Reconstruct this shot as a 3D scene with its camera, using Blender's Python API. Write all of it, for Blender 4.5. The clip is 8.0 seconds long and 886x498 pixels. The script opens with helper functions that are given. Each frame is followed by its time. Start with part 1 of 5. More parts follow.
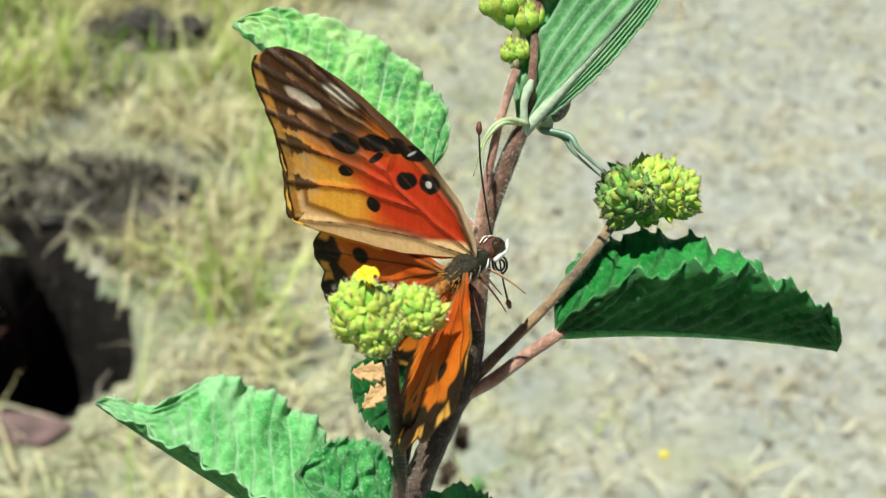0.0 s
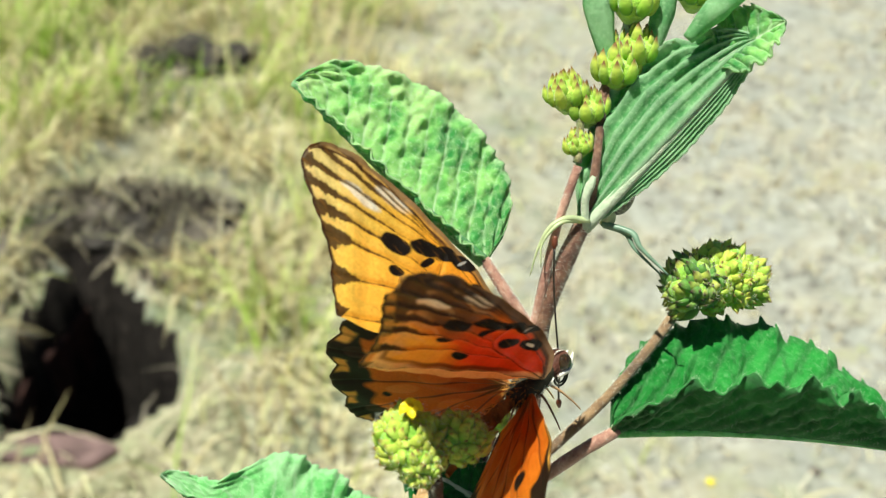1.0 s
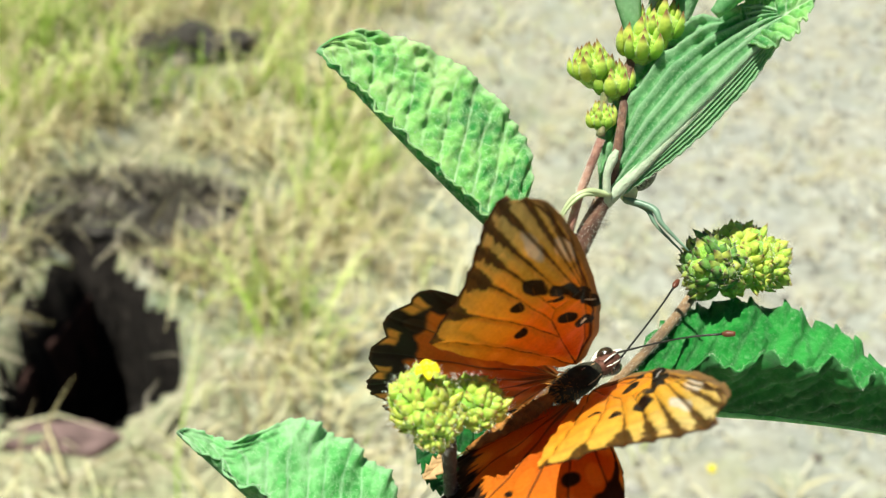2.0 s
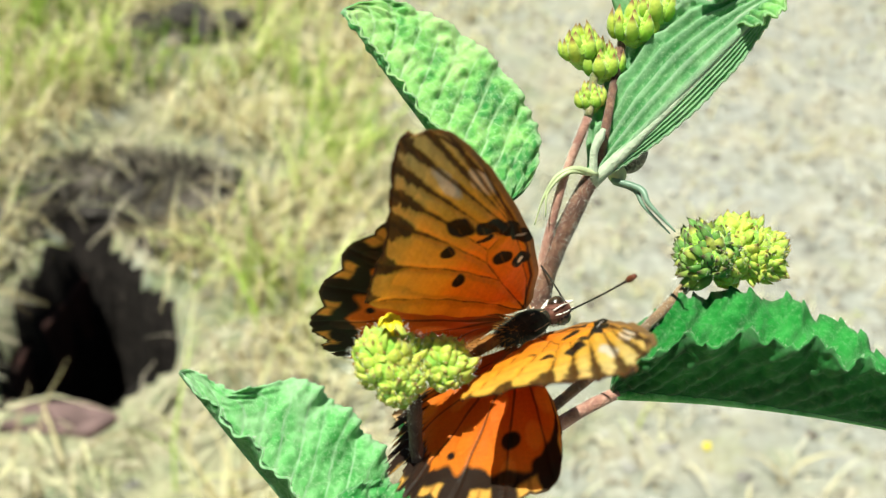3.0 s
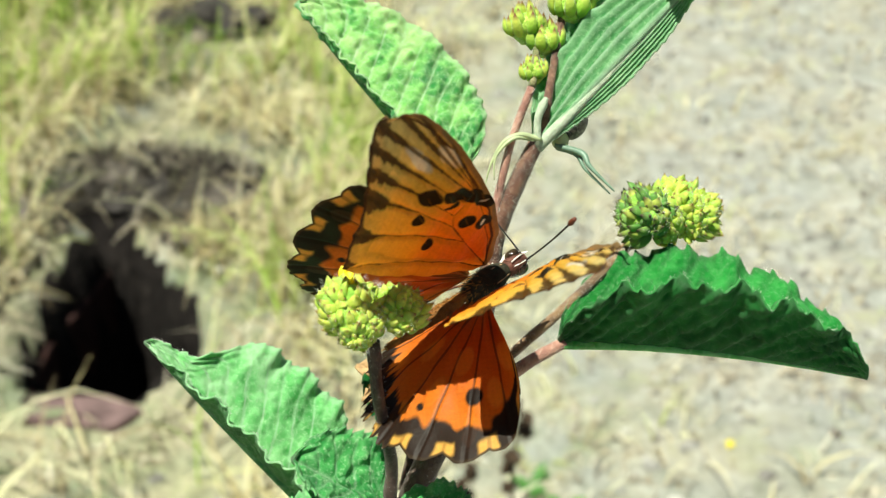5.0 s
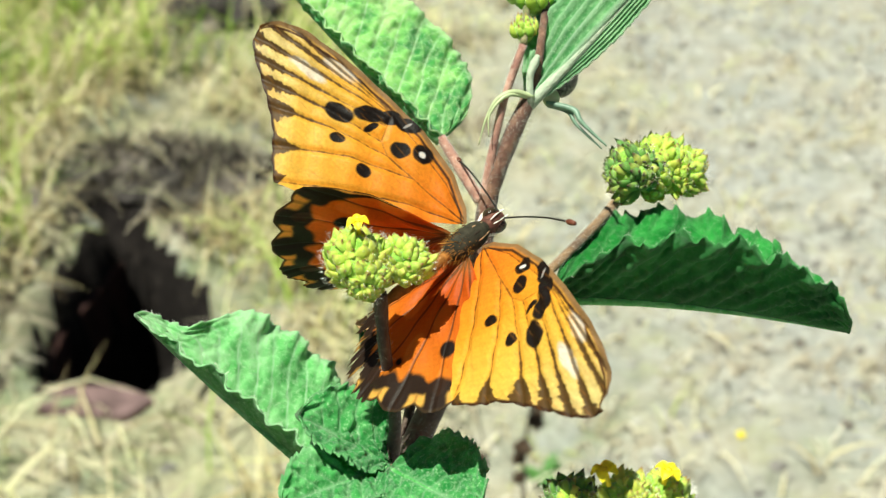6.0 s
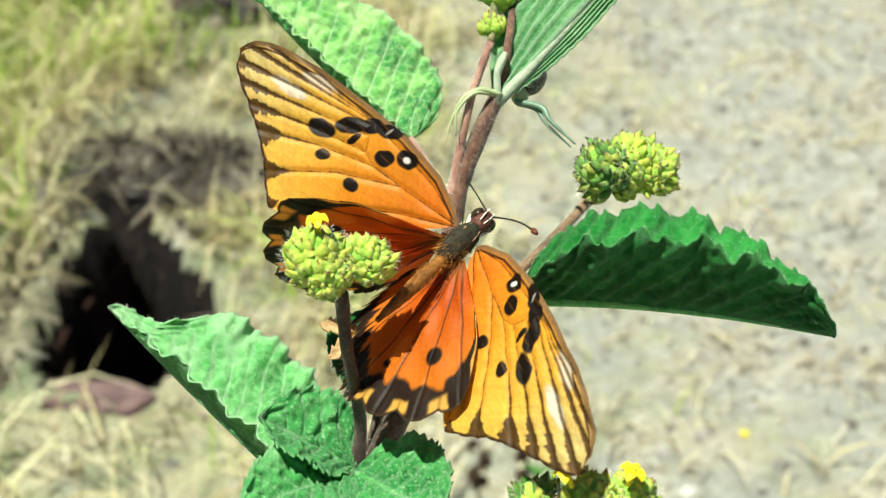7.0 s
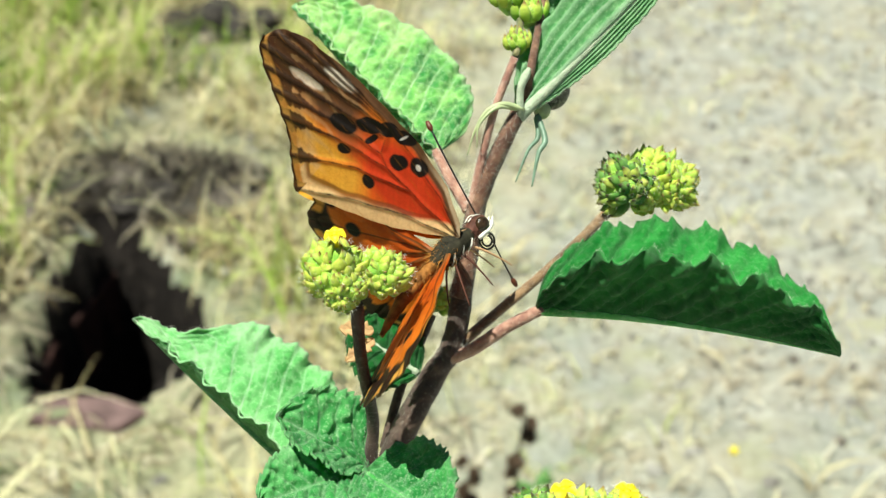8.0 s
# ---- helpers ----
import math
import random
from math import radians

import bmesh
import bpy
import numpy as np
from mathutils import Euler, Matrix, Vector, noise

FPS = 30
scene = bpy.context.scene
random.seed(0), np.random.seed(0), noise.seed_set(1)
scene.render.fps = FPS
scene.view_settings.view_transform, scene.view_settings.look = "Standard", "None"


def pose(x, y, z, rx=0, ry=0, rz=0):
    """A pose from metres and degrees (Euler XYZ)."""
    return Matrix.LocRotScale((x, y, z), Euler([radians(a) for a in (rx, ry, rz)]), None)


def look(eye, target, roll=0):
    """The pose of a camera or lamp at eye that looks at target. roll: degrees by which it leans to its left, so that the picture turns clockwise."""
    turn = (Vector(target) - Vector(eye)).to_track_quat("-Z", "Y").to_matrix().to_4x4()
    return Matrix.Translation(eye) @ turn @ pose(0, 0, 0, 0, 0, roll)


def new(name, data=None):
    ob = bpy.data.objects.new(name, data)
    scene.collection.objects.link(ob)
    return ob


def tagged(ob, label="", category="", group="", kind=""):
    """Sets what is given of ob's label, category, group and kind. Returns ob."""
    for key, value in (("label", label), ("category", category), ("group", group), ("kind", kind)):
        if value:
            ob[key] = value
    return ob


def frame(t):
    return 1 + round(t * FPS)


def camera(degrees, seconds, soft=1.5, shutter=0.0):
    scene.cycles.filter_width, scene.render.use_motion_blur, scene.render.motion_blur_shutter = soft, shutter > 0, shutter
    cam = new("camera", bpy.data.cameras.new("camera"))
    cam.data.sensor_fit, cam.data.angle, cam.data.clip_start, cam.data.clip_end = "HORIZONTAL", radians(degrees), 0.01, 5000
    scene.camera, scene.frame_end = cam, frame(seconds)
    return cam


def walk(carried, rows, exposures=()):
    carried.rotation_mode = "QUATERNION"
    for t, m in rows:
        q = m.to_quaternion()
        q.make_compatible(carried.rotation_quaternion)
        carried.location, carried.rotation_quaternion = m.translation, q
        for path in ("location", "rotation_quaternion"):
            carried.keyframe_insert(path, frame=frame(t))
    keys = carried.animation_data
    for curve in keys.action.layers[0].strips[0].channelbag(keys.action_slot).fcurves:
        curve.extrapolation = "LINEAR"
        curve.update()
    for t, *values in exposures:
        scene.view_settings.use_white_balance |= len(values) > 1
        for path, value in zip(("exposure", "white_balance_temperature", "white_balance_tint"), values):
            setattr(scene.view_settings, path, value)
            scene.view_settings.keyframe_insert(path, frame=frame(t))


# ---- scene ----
# Units below: plant and butterfly are written in millimetres of the plant's own space
# (x to the right, y away, z up along the leaning shoot) and turned into metres by MM.
MM = 0.001
EYE, BACK, TILT = 1.167, -0.278, -38.0

# ---- the camera and its way ----
cam = camera(41.0, 8.0, soft=1.3, shutter=0.15)
cam.data.dof.use_dof = True
cam.data.dof.focus_distance = 0.162
cam.data.dof.aperture_fstop = 33.0
CAM = [
    (0, -4.686, 1.277, -2.68),
    (0.5, -2.849, 1.926, -1.587),
    (1, -2.006, 2.391, -1.206),
    (1.5, -1.865, 2.235, -1.034),
    (3, -2.231, 0.789, -1.021),
    (3.5, -2.069, 0.667, -0.6),
    (4, -1.721, 0.858, -0.568),
    (4.5, -1.235, 0.792, -0.467),
    (5, -0.861, 0.595, -0.39),
    (6.5, 0.0, 0.0, -0.0),
    (7, 0.064, -0.017, -0.164),
    (7.5, -0.138, 0.571, -0.498),
    (8, -0.535, 0.773, -0.672),
]
walk(cam, [(t, pose(0, BACK, EYE, 0, 0, yaw) @ pose(0, 0, 0, 90 + TILT + pitch, 0, 0) @ pose(0, 0, 0, 0, 0, -roll)) for t, yaw, pitch, roll in CAM],
     exposures=[(0.0, 0.57, 6450, -5), (0.5, 0.63, 6500, -5), (1.0, 0.74, 6750, -5), (3.5, 0.82, 6750, -4), (4.5, 0.82, 6750, -4), (5.0, 0.77, 6750, -5), (8.0, 0.74, 6750, -5)])

# ---- sky and sun ----
SUN_FROM = Vector((-0.26, -0.05, 0.96)).normalized()
world = bpy.data.worlds.new("sky")
scene.world = world
world.use_nodes = True
sky = world.node_tree.nodes.new("ShaderNodeTexSky")
sky.sky_type = "NISHITA"
sky.sun_disc = False
sky.sun_elevation = math.asin(SUN_FROM.z)
sky.sun_rotation = math.atan2(SUN_FROM.x, SUN_FROM.y)
world.node_tree.nodes["Background"].inputs["Strength"].default_value = 0.028
world.node_tree.links.new(sky.outputs[0], world.node_tree.nodes["Background"].inputs["Color"])
sun_data = bpy.data.lights.new("sun", "SUN")
sun_data.energy, sun_data.angle, sun_data.color = 5.0, radians(0.53), (1.0, 0.96, 0.9)
sun = new("sun", sun_data)
sun.matrix_world = look(SUN_FROM * 20, (0, 0, 0))


# ---- materials ----
class Nodes:
    """A node material with short ways to add and join nodes."""

    def __init__(self, name, roughness=0.6, specular=0.5):
        self.mat = bpy.data.materials.new(name)
        self.mat.use_nodes = True
        self.tree = self.mat.node_tree
        self.bsdf = self.tree.nodes["Principled BSDF"]
        self.out = self.tree.nodes["Material Output"]
        self.bsdf.inputs["Roughness"].default_value = roughness
        self.bsdf.inputs["Specular IOR Level"].default_value = specular
        self.coord = self.tree.nodes.new("ShaderNodeTexCoord")

    def add(self, kind, **values):
        node = self.tree.nodes.new(kind)
        for key, value in values.items():
            node.inputs[key].default_value = value
        return node

    def link(self, a, b):
        self.tree.links.new(a, b)

    def noise(self, scale, detail=4.0, rough=0.6, source=None):
        n = self.add("ShaderNodeTexNoise", Scale=scale, Detail=detail, Roughness=rough)
        self.link(source or self.coord.outputs["Object"], n.inputs["Vector"])
        return n.outputs["Fac"]

    def ramp(self, fac, stops):
        r = self.add("ShaderNodeValToRGB")
        els = r.color_ramp.elements
        while len(els) < len(stops):
            els.new(0.5)
        for el, (p, c) in zip(els, stops):
            el.position, el.color = p, (*c, 1)
        self.link(fac, r.inputs["Fac"])
        return r.outputs["Color"]

    def mix(self, fac, a, b, blend="MIX"):
        m = self.tree.nodes.new("ShaderNodeMix")
        m.data_type, m.blend_type = "RGBA", blend
        for slot, v in ((0, fac), (6, a), (7, b)):
            if isinstance(v, (int, float)):
                m.inputs[slot].default_value = v
            elif isinstance(v, tuple):
                m.inputs[slot].default_value = (*v, 1)
            else:
                self.link(v, m.inputs[slot])
        return m.outputs[2]

    def color(self, socket):
        self.link(socket, self.bsdf.inputs["Base Color"])

    def bump(self, height, strength=0.4, distance=0.001):
        b = self.add("ShaderNodeBump", Strength=strength, Distance=distance)
        self.link(height, b.inputs["Height"])
        self.link(b.outputs[0], self.bsdf.inputs["Normal"])
        return b.outputs[0]

    def translucent(self, color, share):
        t = self.add("ShaderNodeBsdfTranslucent")
        self.link(color, t.inputs["Color"])
        m = self.add("ShaderNodeMixShader", Fac=share)
        self.link(self.bsdf.outputs[0], m.inputs[1])
        self.link(t.outputs[0], m.inputs[2])
        self.link(m.outputs[0], self.out.inputs["Surface"])

    def random(self):
        return self.add("ShaderNodeObjectInfo").outputs["Random"]

    def island(self):
        return self.tree.nodes.new("ShaderNodeNewGeometry").outputs["Random Per Island"]

    def attribute(self, name):
        a = self.tree.nodes.new("ShaderNodeAttribute")
        a.attribute_name = name
        return a.outputs["Color"]

    def axis(self, i):
        s = self.add("ShaderNodeSeparateXYZ")
        self.link(self.coord.outputs["Object"], s.inputs[0])
        return s.outputs[i]


def leaf_material(name, dark, mid, pale, share, through_color, rough=0.62, fuzz=0.65, lift=0.42, sheen=0.12):
    """Felted leaf skin: blotches, a net of fine veins with swollen cells, and pale specks painted for the glint of
    short hairs.
    """
    n = Nodes(name, rough, 0.3)
    blotch = n.noise(110, 4, 0.65)
    grain = n.noise(2200, 3, 0.75)
    cells = n.add("ShaderNodeTexVoronoi", Scale=520.0, Randomness=1.0)
    cells.feature = "DISTANCE_TO_EDGE"
    warp = n.mix(0.0015, n.coord.outputs["Object"], n.add("ShaderNodeTexNoise", Scale=300.0).outputs["Color"], "ADD")
    n.link(warp, cells.inputs["Vector"])
    net = cells.outputs["Distance"]
    broad = n.noise(42, 2, 0.5)
    base = n.ramp(n.mix(0.45, blotch, broad), [(0.43, dark), (0.5, mid), (0.57, pale)])
    base = n.mix(n.ramp(net, [(0.10, (0, 0, 0)), (0.40, (0.30, 0.30, 0.30))]), base, dark)
    # Shade of small hollows, painted as dark spots in the colour alone.
    pit_shade = n.noise(330, 2, 0.5)
    base = n.mix(n.ramp(pit_shade, [(0.60, (0, 0, 0)), (0.70, (0.55, 0.55, 0.55))]), base, tuple(c * 0.6 for c in dark))
    light = tuple(min(1, c * 1.1 + 0.19 * lift) for c in pale)
    base = n.mix(n.ramp(net, [(0.0, (0.38, 0.38, 0.38)), (0.09, (0, 0, 0))]), base, light)
    base = n.mix(n.attribute("vein"), base, tuple(min(1, 0.55 * c + lift) for c in pale))
    glint = n.ramp(grain, [(0.54, (0, 0, 0)), (0.66, (fuzz, fuzz, fuzz))])
    base = n.mix(glint, base, (0.64, 0.86, 0.54))
    n.color(base)
    height = n.mix(0.35, n.ramp(net, [(0.0, (0, 0, 0)), (0.35, (1, 1, 1))]), grain)
    n.bump(height, 0.55, 0.0006)
    n.bsdf.inputs["Sheen Weight"].default_value = sheen
    n.bsdf.inputs["Sheen Roughness"].default_value = 0.4
    n.translucent(n.mix(0.5, base, through_color), share)
    return n.mat


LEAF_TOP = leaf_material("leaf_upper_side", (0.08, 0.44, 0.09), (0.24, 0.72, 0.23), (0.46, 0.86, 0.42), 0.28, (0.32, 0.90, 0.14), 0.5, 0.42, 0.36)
# Paler, yellower green: sunlight on and through the blade is put into the colour.
LEAF_SUNLIT = leaf_material("sunlit_young_leaf", (0.06, 0.36, 0.09), (0.32, 0.78, 0.20), (0.66, 0.94, 0.40), 0.36, (0.62, 1.0, 0.10), 0.5, 0.6, 0.44)
LEAF_LOW = leaf_material("low_leaf_upper_side", (0.025, 0.24, 0.05), (0.07, 0.40, 0.09), (0.19, 0.58, 0.19), 0.24, (0.20, 0.80, 0.08), 0.42, 0.5, 0.15)
LEAF_UNDER = leaf_material("leaf_under_side", (0.03, 0.16, 0.04), (0.07, 0.25, 0.075), (0.13, 0.34, 0.12), 0.40, (0.30, 0.70, 0.10), 0.6, 0.4, 0.2)
# Darker green: the shade on folded and hidden leaves is in the colour.
LEAF_SHADED = leaf_material("shaded_deep_green_leaf", (0.006, 0.085, 0.014), (0.011, 0.125, 0.020), (0.024, 0.19, 0.034), 0.12, (0.06, 0.50, 0.02), 0.45, 0.05, 0.04, 0.02)
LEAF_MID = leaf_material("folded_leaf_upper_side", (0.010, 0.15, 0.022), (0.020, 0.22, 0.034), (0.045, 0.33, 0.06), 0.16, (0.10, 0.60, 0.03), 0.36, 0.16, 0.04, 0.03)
LEAF_PALE = leaf_material("pale_felted_leaf", (0.09, 0.34, 0.11), (0.21, 0.52, 0.21), (0.40, 0.68, 0.37), 0.35, (0.22, 0.75, 0.08), 0.6, 0.45, 0.34)


def stem_material(name, a, b, c, down=0.4):
    n = Nodes(name, 0.55, 0.4)
    base = n.ramp(n.noise(260, 5, 0.7), [(0.36, a), (0.5, b), (0.64, c)])
    base = n.mix(n.ramp(n.noise(1400, 3, 0.7), [(0.58, (0, 0, 0)), (0.70, (down, down, down))]), base, (0.62, 0.55, 0.45))
    n.color(base)
    n.bump(n.noise(700, 5, 0.75), 0.8, 0.0007)
    n.bsdf.inputs["Sheen Weight"].default_value = down
    return n.mat


STEM_RED = stem_material("reddish_stem", (0.05, 0.020, 0.014), (0.135, 0.058, 0.036), (0.29, 0.16, 0.10), 0.2)
STEM_BROWN = stem_material("brown_stem", (0.10, 0.055, 0.03), (0.20, 0.115, 0.055), (0.32, 0.20, 0.10))
STEM_PINK = stem_material("pinkish_stem", (0.20, 0.08, 0.06), (0.38, 0.19, 0.14), (0.55, 0.34, 0.26))
STEM_DARK = stem_material("dark_old_stem", (0.030, 0.017, 0.014), (0.058, 0.034, 0.028), (0.11, 0.068, 0.05), 0.10)
STEM_GREEN = stem_material("green_stem", (0.10, 0.12, 0.04), (0.20, 0.20, 0.07), (0.3, 0.26, 0.12))
STEM_PALE = stem_material("pale_felted_stalk", (0.28, 0.36, 0.24), (0.40, 0.48, 0.34), (0.5, 0.55, 0.42))


def hair_material():
    n = Nodes("white_hairs", 0.4, 0.5)
    n.bsdf.inputs["Base Color"].default_value = (0.75, 0.74, 0.66, 1)
    return n.mat


HAIR = hair_material()


def z_scaled(n, z, length=0.0034):
    m = n.tree.nodes.new("ShaderNodeMath")
    m.operation = "DIVIDE"
    n.link(z, m.inputs[0])
    m.inputs[1].default_value = length
    return m.outputs[0]


def bud_skin(name, foot, body, edge, tip):
    n = Nodes(name, 0.5, 0.4)
    base = n.ramp(z_scaled(n, n.axis(2)), [(0.0, foot), (0.35, body), (0.75, edge)])
    base = n.mix(n.ramp(n.random(), [(0.0, (0.2, 0.2, 0.2)), (0.35, (0, 0, 0))]), base, (0.24, 0.48, 0.05))
    base = n.mix(n.ramp(n.random(), [(0.45, (0, 0, 0)), (1, (0.7, 0.7, 0.7))]), base, (0.80, 0.78, 0.14))
    base = n.mix(n.ramp(n.noise(1200, 3), [(0.45, (0, 0, 0)), (0.7, (0.3, 0.3, 0.3))]), base, (0.16, 0.36, 0.04))
    base = n.mix(n.ramp(z_scaled(n, n.axis(2)), [(0.76, (0, 0, 0)), (0.95, (0.9, 0.9, 0.9))]), base, tip)
    n.color(base)
    n.bump(n.noise(1500, 3), 0.4, 0.0004)
    n.bsdf.inputs["Sheen Weight"].default_value = 0.3
    n.translucent(base, 0.38)
    return n.mat


BUD = bud_skin("yellow_green_bud", (0.11, 0.34, 0.02), (0.36, 0.66, 0.05), (0.68, 0.82, 0.15), (0.27, 0.09, 0.05))
BUD_DARK = bud_skin("deep_green_bud", (0.03, 0.14, 0.03), (0.08, 0.28, 0.06), (0.20, 0.42, 0.09), (0.10, 0.05, 0.04))
BUD_CORE = stem_material("bud_core", (0.16, 0.38, 0.03), (0.32, 0.56, 0.05), (0.48, 0.68, 0.10))


def plain(name, color, rough=0.5, spec=0.5, grain=0.0, scale=400, share=0.0):
    n = Nodes(name, rough, spec)
    lo = tuple(c * (1 - grain) for c in color)
    hi = tuple(min(1, c * (1 + grain)) for c in color)
    base = n.ramp(n.noise(scale, 4), [(0.3, lo), (0.7, hi)])
    n.color(base)
    n.bump(n.noise(scale * 2, 3), 0.3, 0.0003)
    if share:
        n.translucent(base, share)
    return n.mat


PETAL = plain("yellow_petal", (0.92, 0.74, 0.03), 0.5, 0.4, 0.15, 500, 0.25)
DRY_PETAL = plain("withered_petal", (0.62, 0.40, 0.20), 0.7, 0.3, 0.3, 500, 0.3)


def wing_material():
    n = Nodes("wing_scales", 0.48, 0.22)
    pigment = n.attribute("pigment")
    dust = n.noise(2500, 3, 0.7)
    base = n.mix(1.0, pigment, n.ramp(dust, [(0.3, (0.78, 0.74, 0.70)), (0.6, (1, 1, 1))]), "MULTIPLY")
    n.color(base)
    n.bump(n.mix(0.5, dust, n.noise(600, 3)), 0.35, 0.0003)
    n.translucent(n.attribute("through"), 0.40)
    return n.mat


WING = wing_material()
FUR_DARK = plain("dark_fur", (0.035, 0.022, 0.015), 0.8, 0.2, 0.6, 900)
FUR_OLIVE = plain("olive_fur", (0.03, 0.027, 0.017), 0.8, 0.2, 0.6, 900)
FUR_ORANGE = plain("orange_fur", (0.40, 0.17, 0.03), 0.75, 0.25, 0.5, 700)
FUR_BROWN = plain("orange_brown_fur", (0.24, 0.10, 0.022), 0.75, 0.25, 0.6, 700)
FUR_RED = plain("red_brown_fur", (0.10, 0.036, 0.024), 0.7, 0.3, 0.6, 900)
SCALE_WHITE = plain("white_scales", (0.78, 0.74, 0.68), 0.5, 0.4, 0.2, 900)
HORN = plain("black_horn", (0.012, 0.010, 0.009), 0.3, 0.5, 0.3, 500)
CLUB = plain("rusty_club", (0.11, 0.03, 0.015), 0.45, 0.4, 0.3, 500)
EYE_SKIN = plain("amber_eye", (0.030, 0.017, 0.008), 0.12, 0.6, 0.6, 1500)
SPIDER_LEG = plain("glassy_green_leg", (0.22, 0.34, 0.25), 0.35, 0.5, 0.2, 600, 0.35)
SPIDER_PALE = plain("pale_green_leg", (0.55, 0.62, 0.36), 0.35, 0.5, 0.2, 600, 0.3)


def spider_back():
    n = Nodes("mottled_spider_back", 0.5, 0.4)
    n.color(n.ramp(n.noise(1400, 4, 0.7), [(0.4, (0.05, 0.045, 0.04)), (0.52, (0.14, 0.13, 0.11)), (0.7, (0.34, 0.32, 0.27))]))
    n.bump(n.noise(1400, 3), 0.4, 0.0004)
    return n.mat


SPIDER_BACK = spider_back()


# ---- mesh tools ----
def mesh_of(name, verts, faces, mats, smooth=True):
    me = bpy.data.meshes.new(name)
    me.from_pydata([tuple(float(c) for c in v) for v in verts], [], faces)
    for m in mats if isinstance(mats, (list, tuple)) else [mats]:
        me.materials.append(m)
    if smooth:
        me.polygons.foreach_set("use_smooth", [True] * len(me.polygons))
    me.update()
    return me


def part(name, data, parent, label="", m=None):
    """Links a mesh as one object under a thing or under a part."""
    ob = new(name, data)
    ob.parent = parent
    if m is not None:
        ob.matrix_basis = m
    return tagged(ob, label) if label else ob


def thing(name, label, category, m=None, group="", kind=""):
    ob = new(name)
    ob.empty_display_size = 0.01
    if m is not None:
        ob.matrix_basis = m
    return tagged(ob, label, category, group, kind)


def smooth_line(points, n):
    """A curve of n points through the given ones (centripetal-like spline)."""
    p = [Vector(q) for q in points]
    p = [p[0] * 2 - p[1]] + p + [p[-1] * 2 - p[-2]]
    out = []
    segs = len(p) - 3
    for k in range(n):
        f = k / (n - 1) * segs
        i = min(int(f), segs - 1)
        t = f - i
        a, b, c, d = p[i:i + 4]
        out.append(0.5 * ((2 * b) + (c - a) * t + (2 * a - 5 * b + 4 * c - d) * t * t + (3 * b - a - 3 * c + d) * t ** 3))
    return out


def tube(points, radii, n=24, sides=10, rough=0.0, seed=0, unit=MM):
    """Vertices and faces of a tapered round stalk along a line; sizes in mm."""
    line = smooth_line(points, n)
    rng = random.Random(seed)
    verts, faces = [], []
    up = Vector((0.13, 0.97, 0.2))
    for i, c in enumerate(line):
        way = (line[min(i + 1, n - 1)] - line[max(i - 1, 0)]).normalized()
        a = way.cross(up).normalized()
        b = way.cross(a)
        f = i / (n - 1) * (len(radii) - 1)
        k = min(int(f), len(radii) - 2)
        r = radii[k] + (radii[k + 1] - radii[k]) * (f - k)
        r *= 1 + rough * (noise.noise(c * 0.35 + Vector((seed, 0, 0))))
        for j in range(sides):
            t = 2 * math.pi * j / sides
            verts.append((c + (a * math.cos(t) + b * math.sin(t)) * r * (1 + rough * rng.uniform(-.4, .4))) * unit)
    for i in range(n - 1):
        for j in range(sides):
            q = (j + 1) % sides
            faces.append((i * sides + j, i * sides + q, (i + 1) * sides + q, (i + 1) * sides + j))
    faces.append(tuple(range(sides))[::-1])
    faces.append(tuple((n - 1) * sides + j for j in range(sides)))
    return verts, faces


def stalk(name, points, radii, mat, parent, label="", n=24, sides=10, rough=0.08, seed=1, m=None):
    v, f = tube(points, radii, n, sides, rough, seed)
    return part(name, mesh_of(name, v, f, mat), parent, label, m)


def hairs_on(points, radii, count, length, seed):
    """Thin spikes that stand off a stalk, as one mesh."""
    line = smooth_line(points, 80)
    rng = random.Random(seed)
    verts, faces = [], []
    for _ in range(count * 2):
        f = rng.random() * 78
        i = int(f)
        c = line[i].lerp(line[i + 1], f - i)
        way = (line[i + 1] - line[i]).normalized()
        a = way.orthogonal().normalized()
        b = way.cross(a)
        t = rng.uniform(0, 2 * math.pi)
        out = a * math.cos(t) + b * math.sin(t)
        g = f / 79 * (len(radii) - 1)
        k = min(int(g), len(radii) - 2)
        r = radii[k] + (radii[k + 1] - radii[k]) * (g - k)
        side = way.cross(out) * 0.014
        foot = c + out * r * 0.95
        tip = foot + (out + way * rng.uniform(-.2, .6)) * length * rng.uniform(.35, 1.0)
        j = len(verts)
        verts += [(foot + side) * MM, (foot - side) * MM, (foot + way * 0.025) * MM, tip * MM]
        faces += [(j, j + 1, j + 3), (j + 1, j + 2, j + 3), (j + 2, j, j + 3)]
    return verts, faces


def frame_of(base, tip, face):
    """A space whose y runs from base to tip and whose z looks towards face."""
    y = (Vector(tip) - Vector(base)).normalized()
    z = Vector(face)
    z = (z - y * z.dot(y)).normalized()
    x = y.cross(z)
    m = Matrix.Identity(4)
    m.col[0][:3], m.col[1][:3], m.col[2][:3], m.col[3][:3] = x, y, z, Vector(base) * MM
    return m, (Vector(tip) - Vector(base)).length


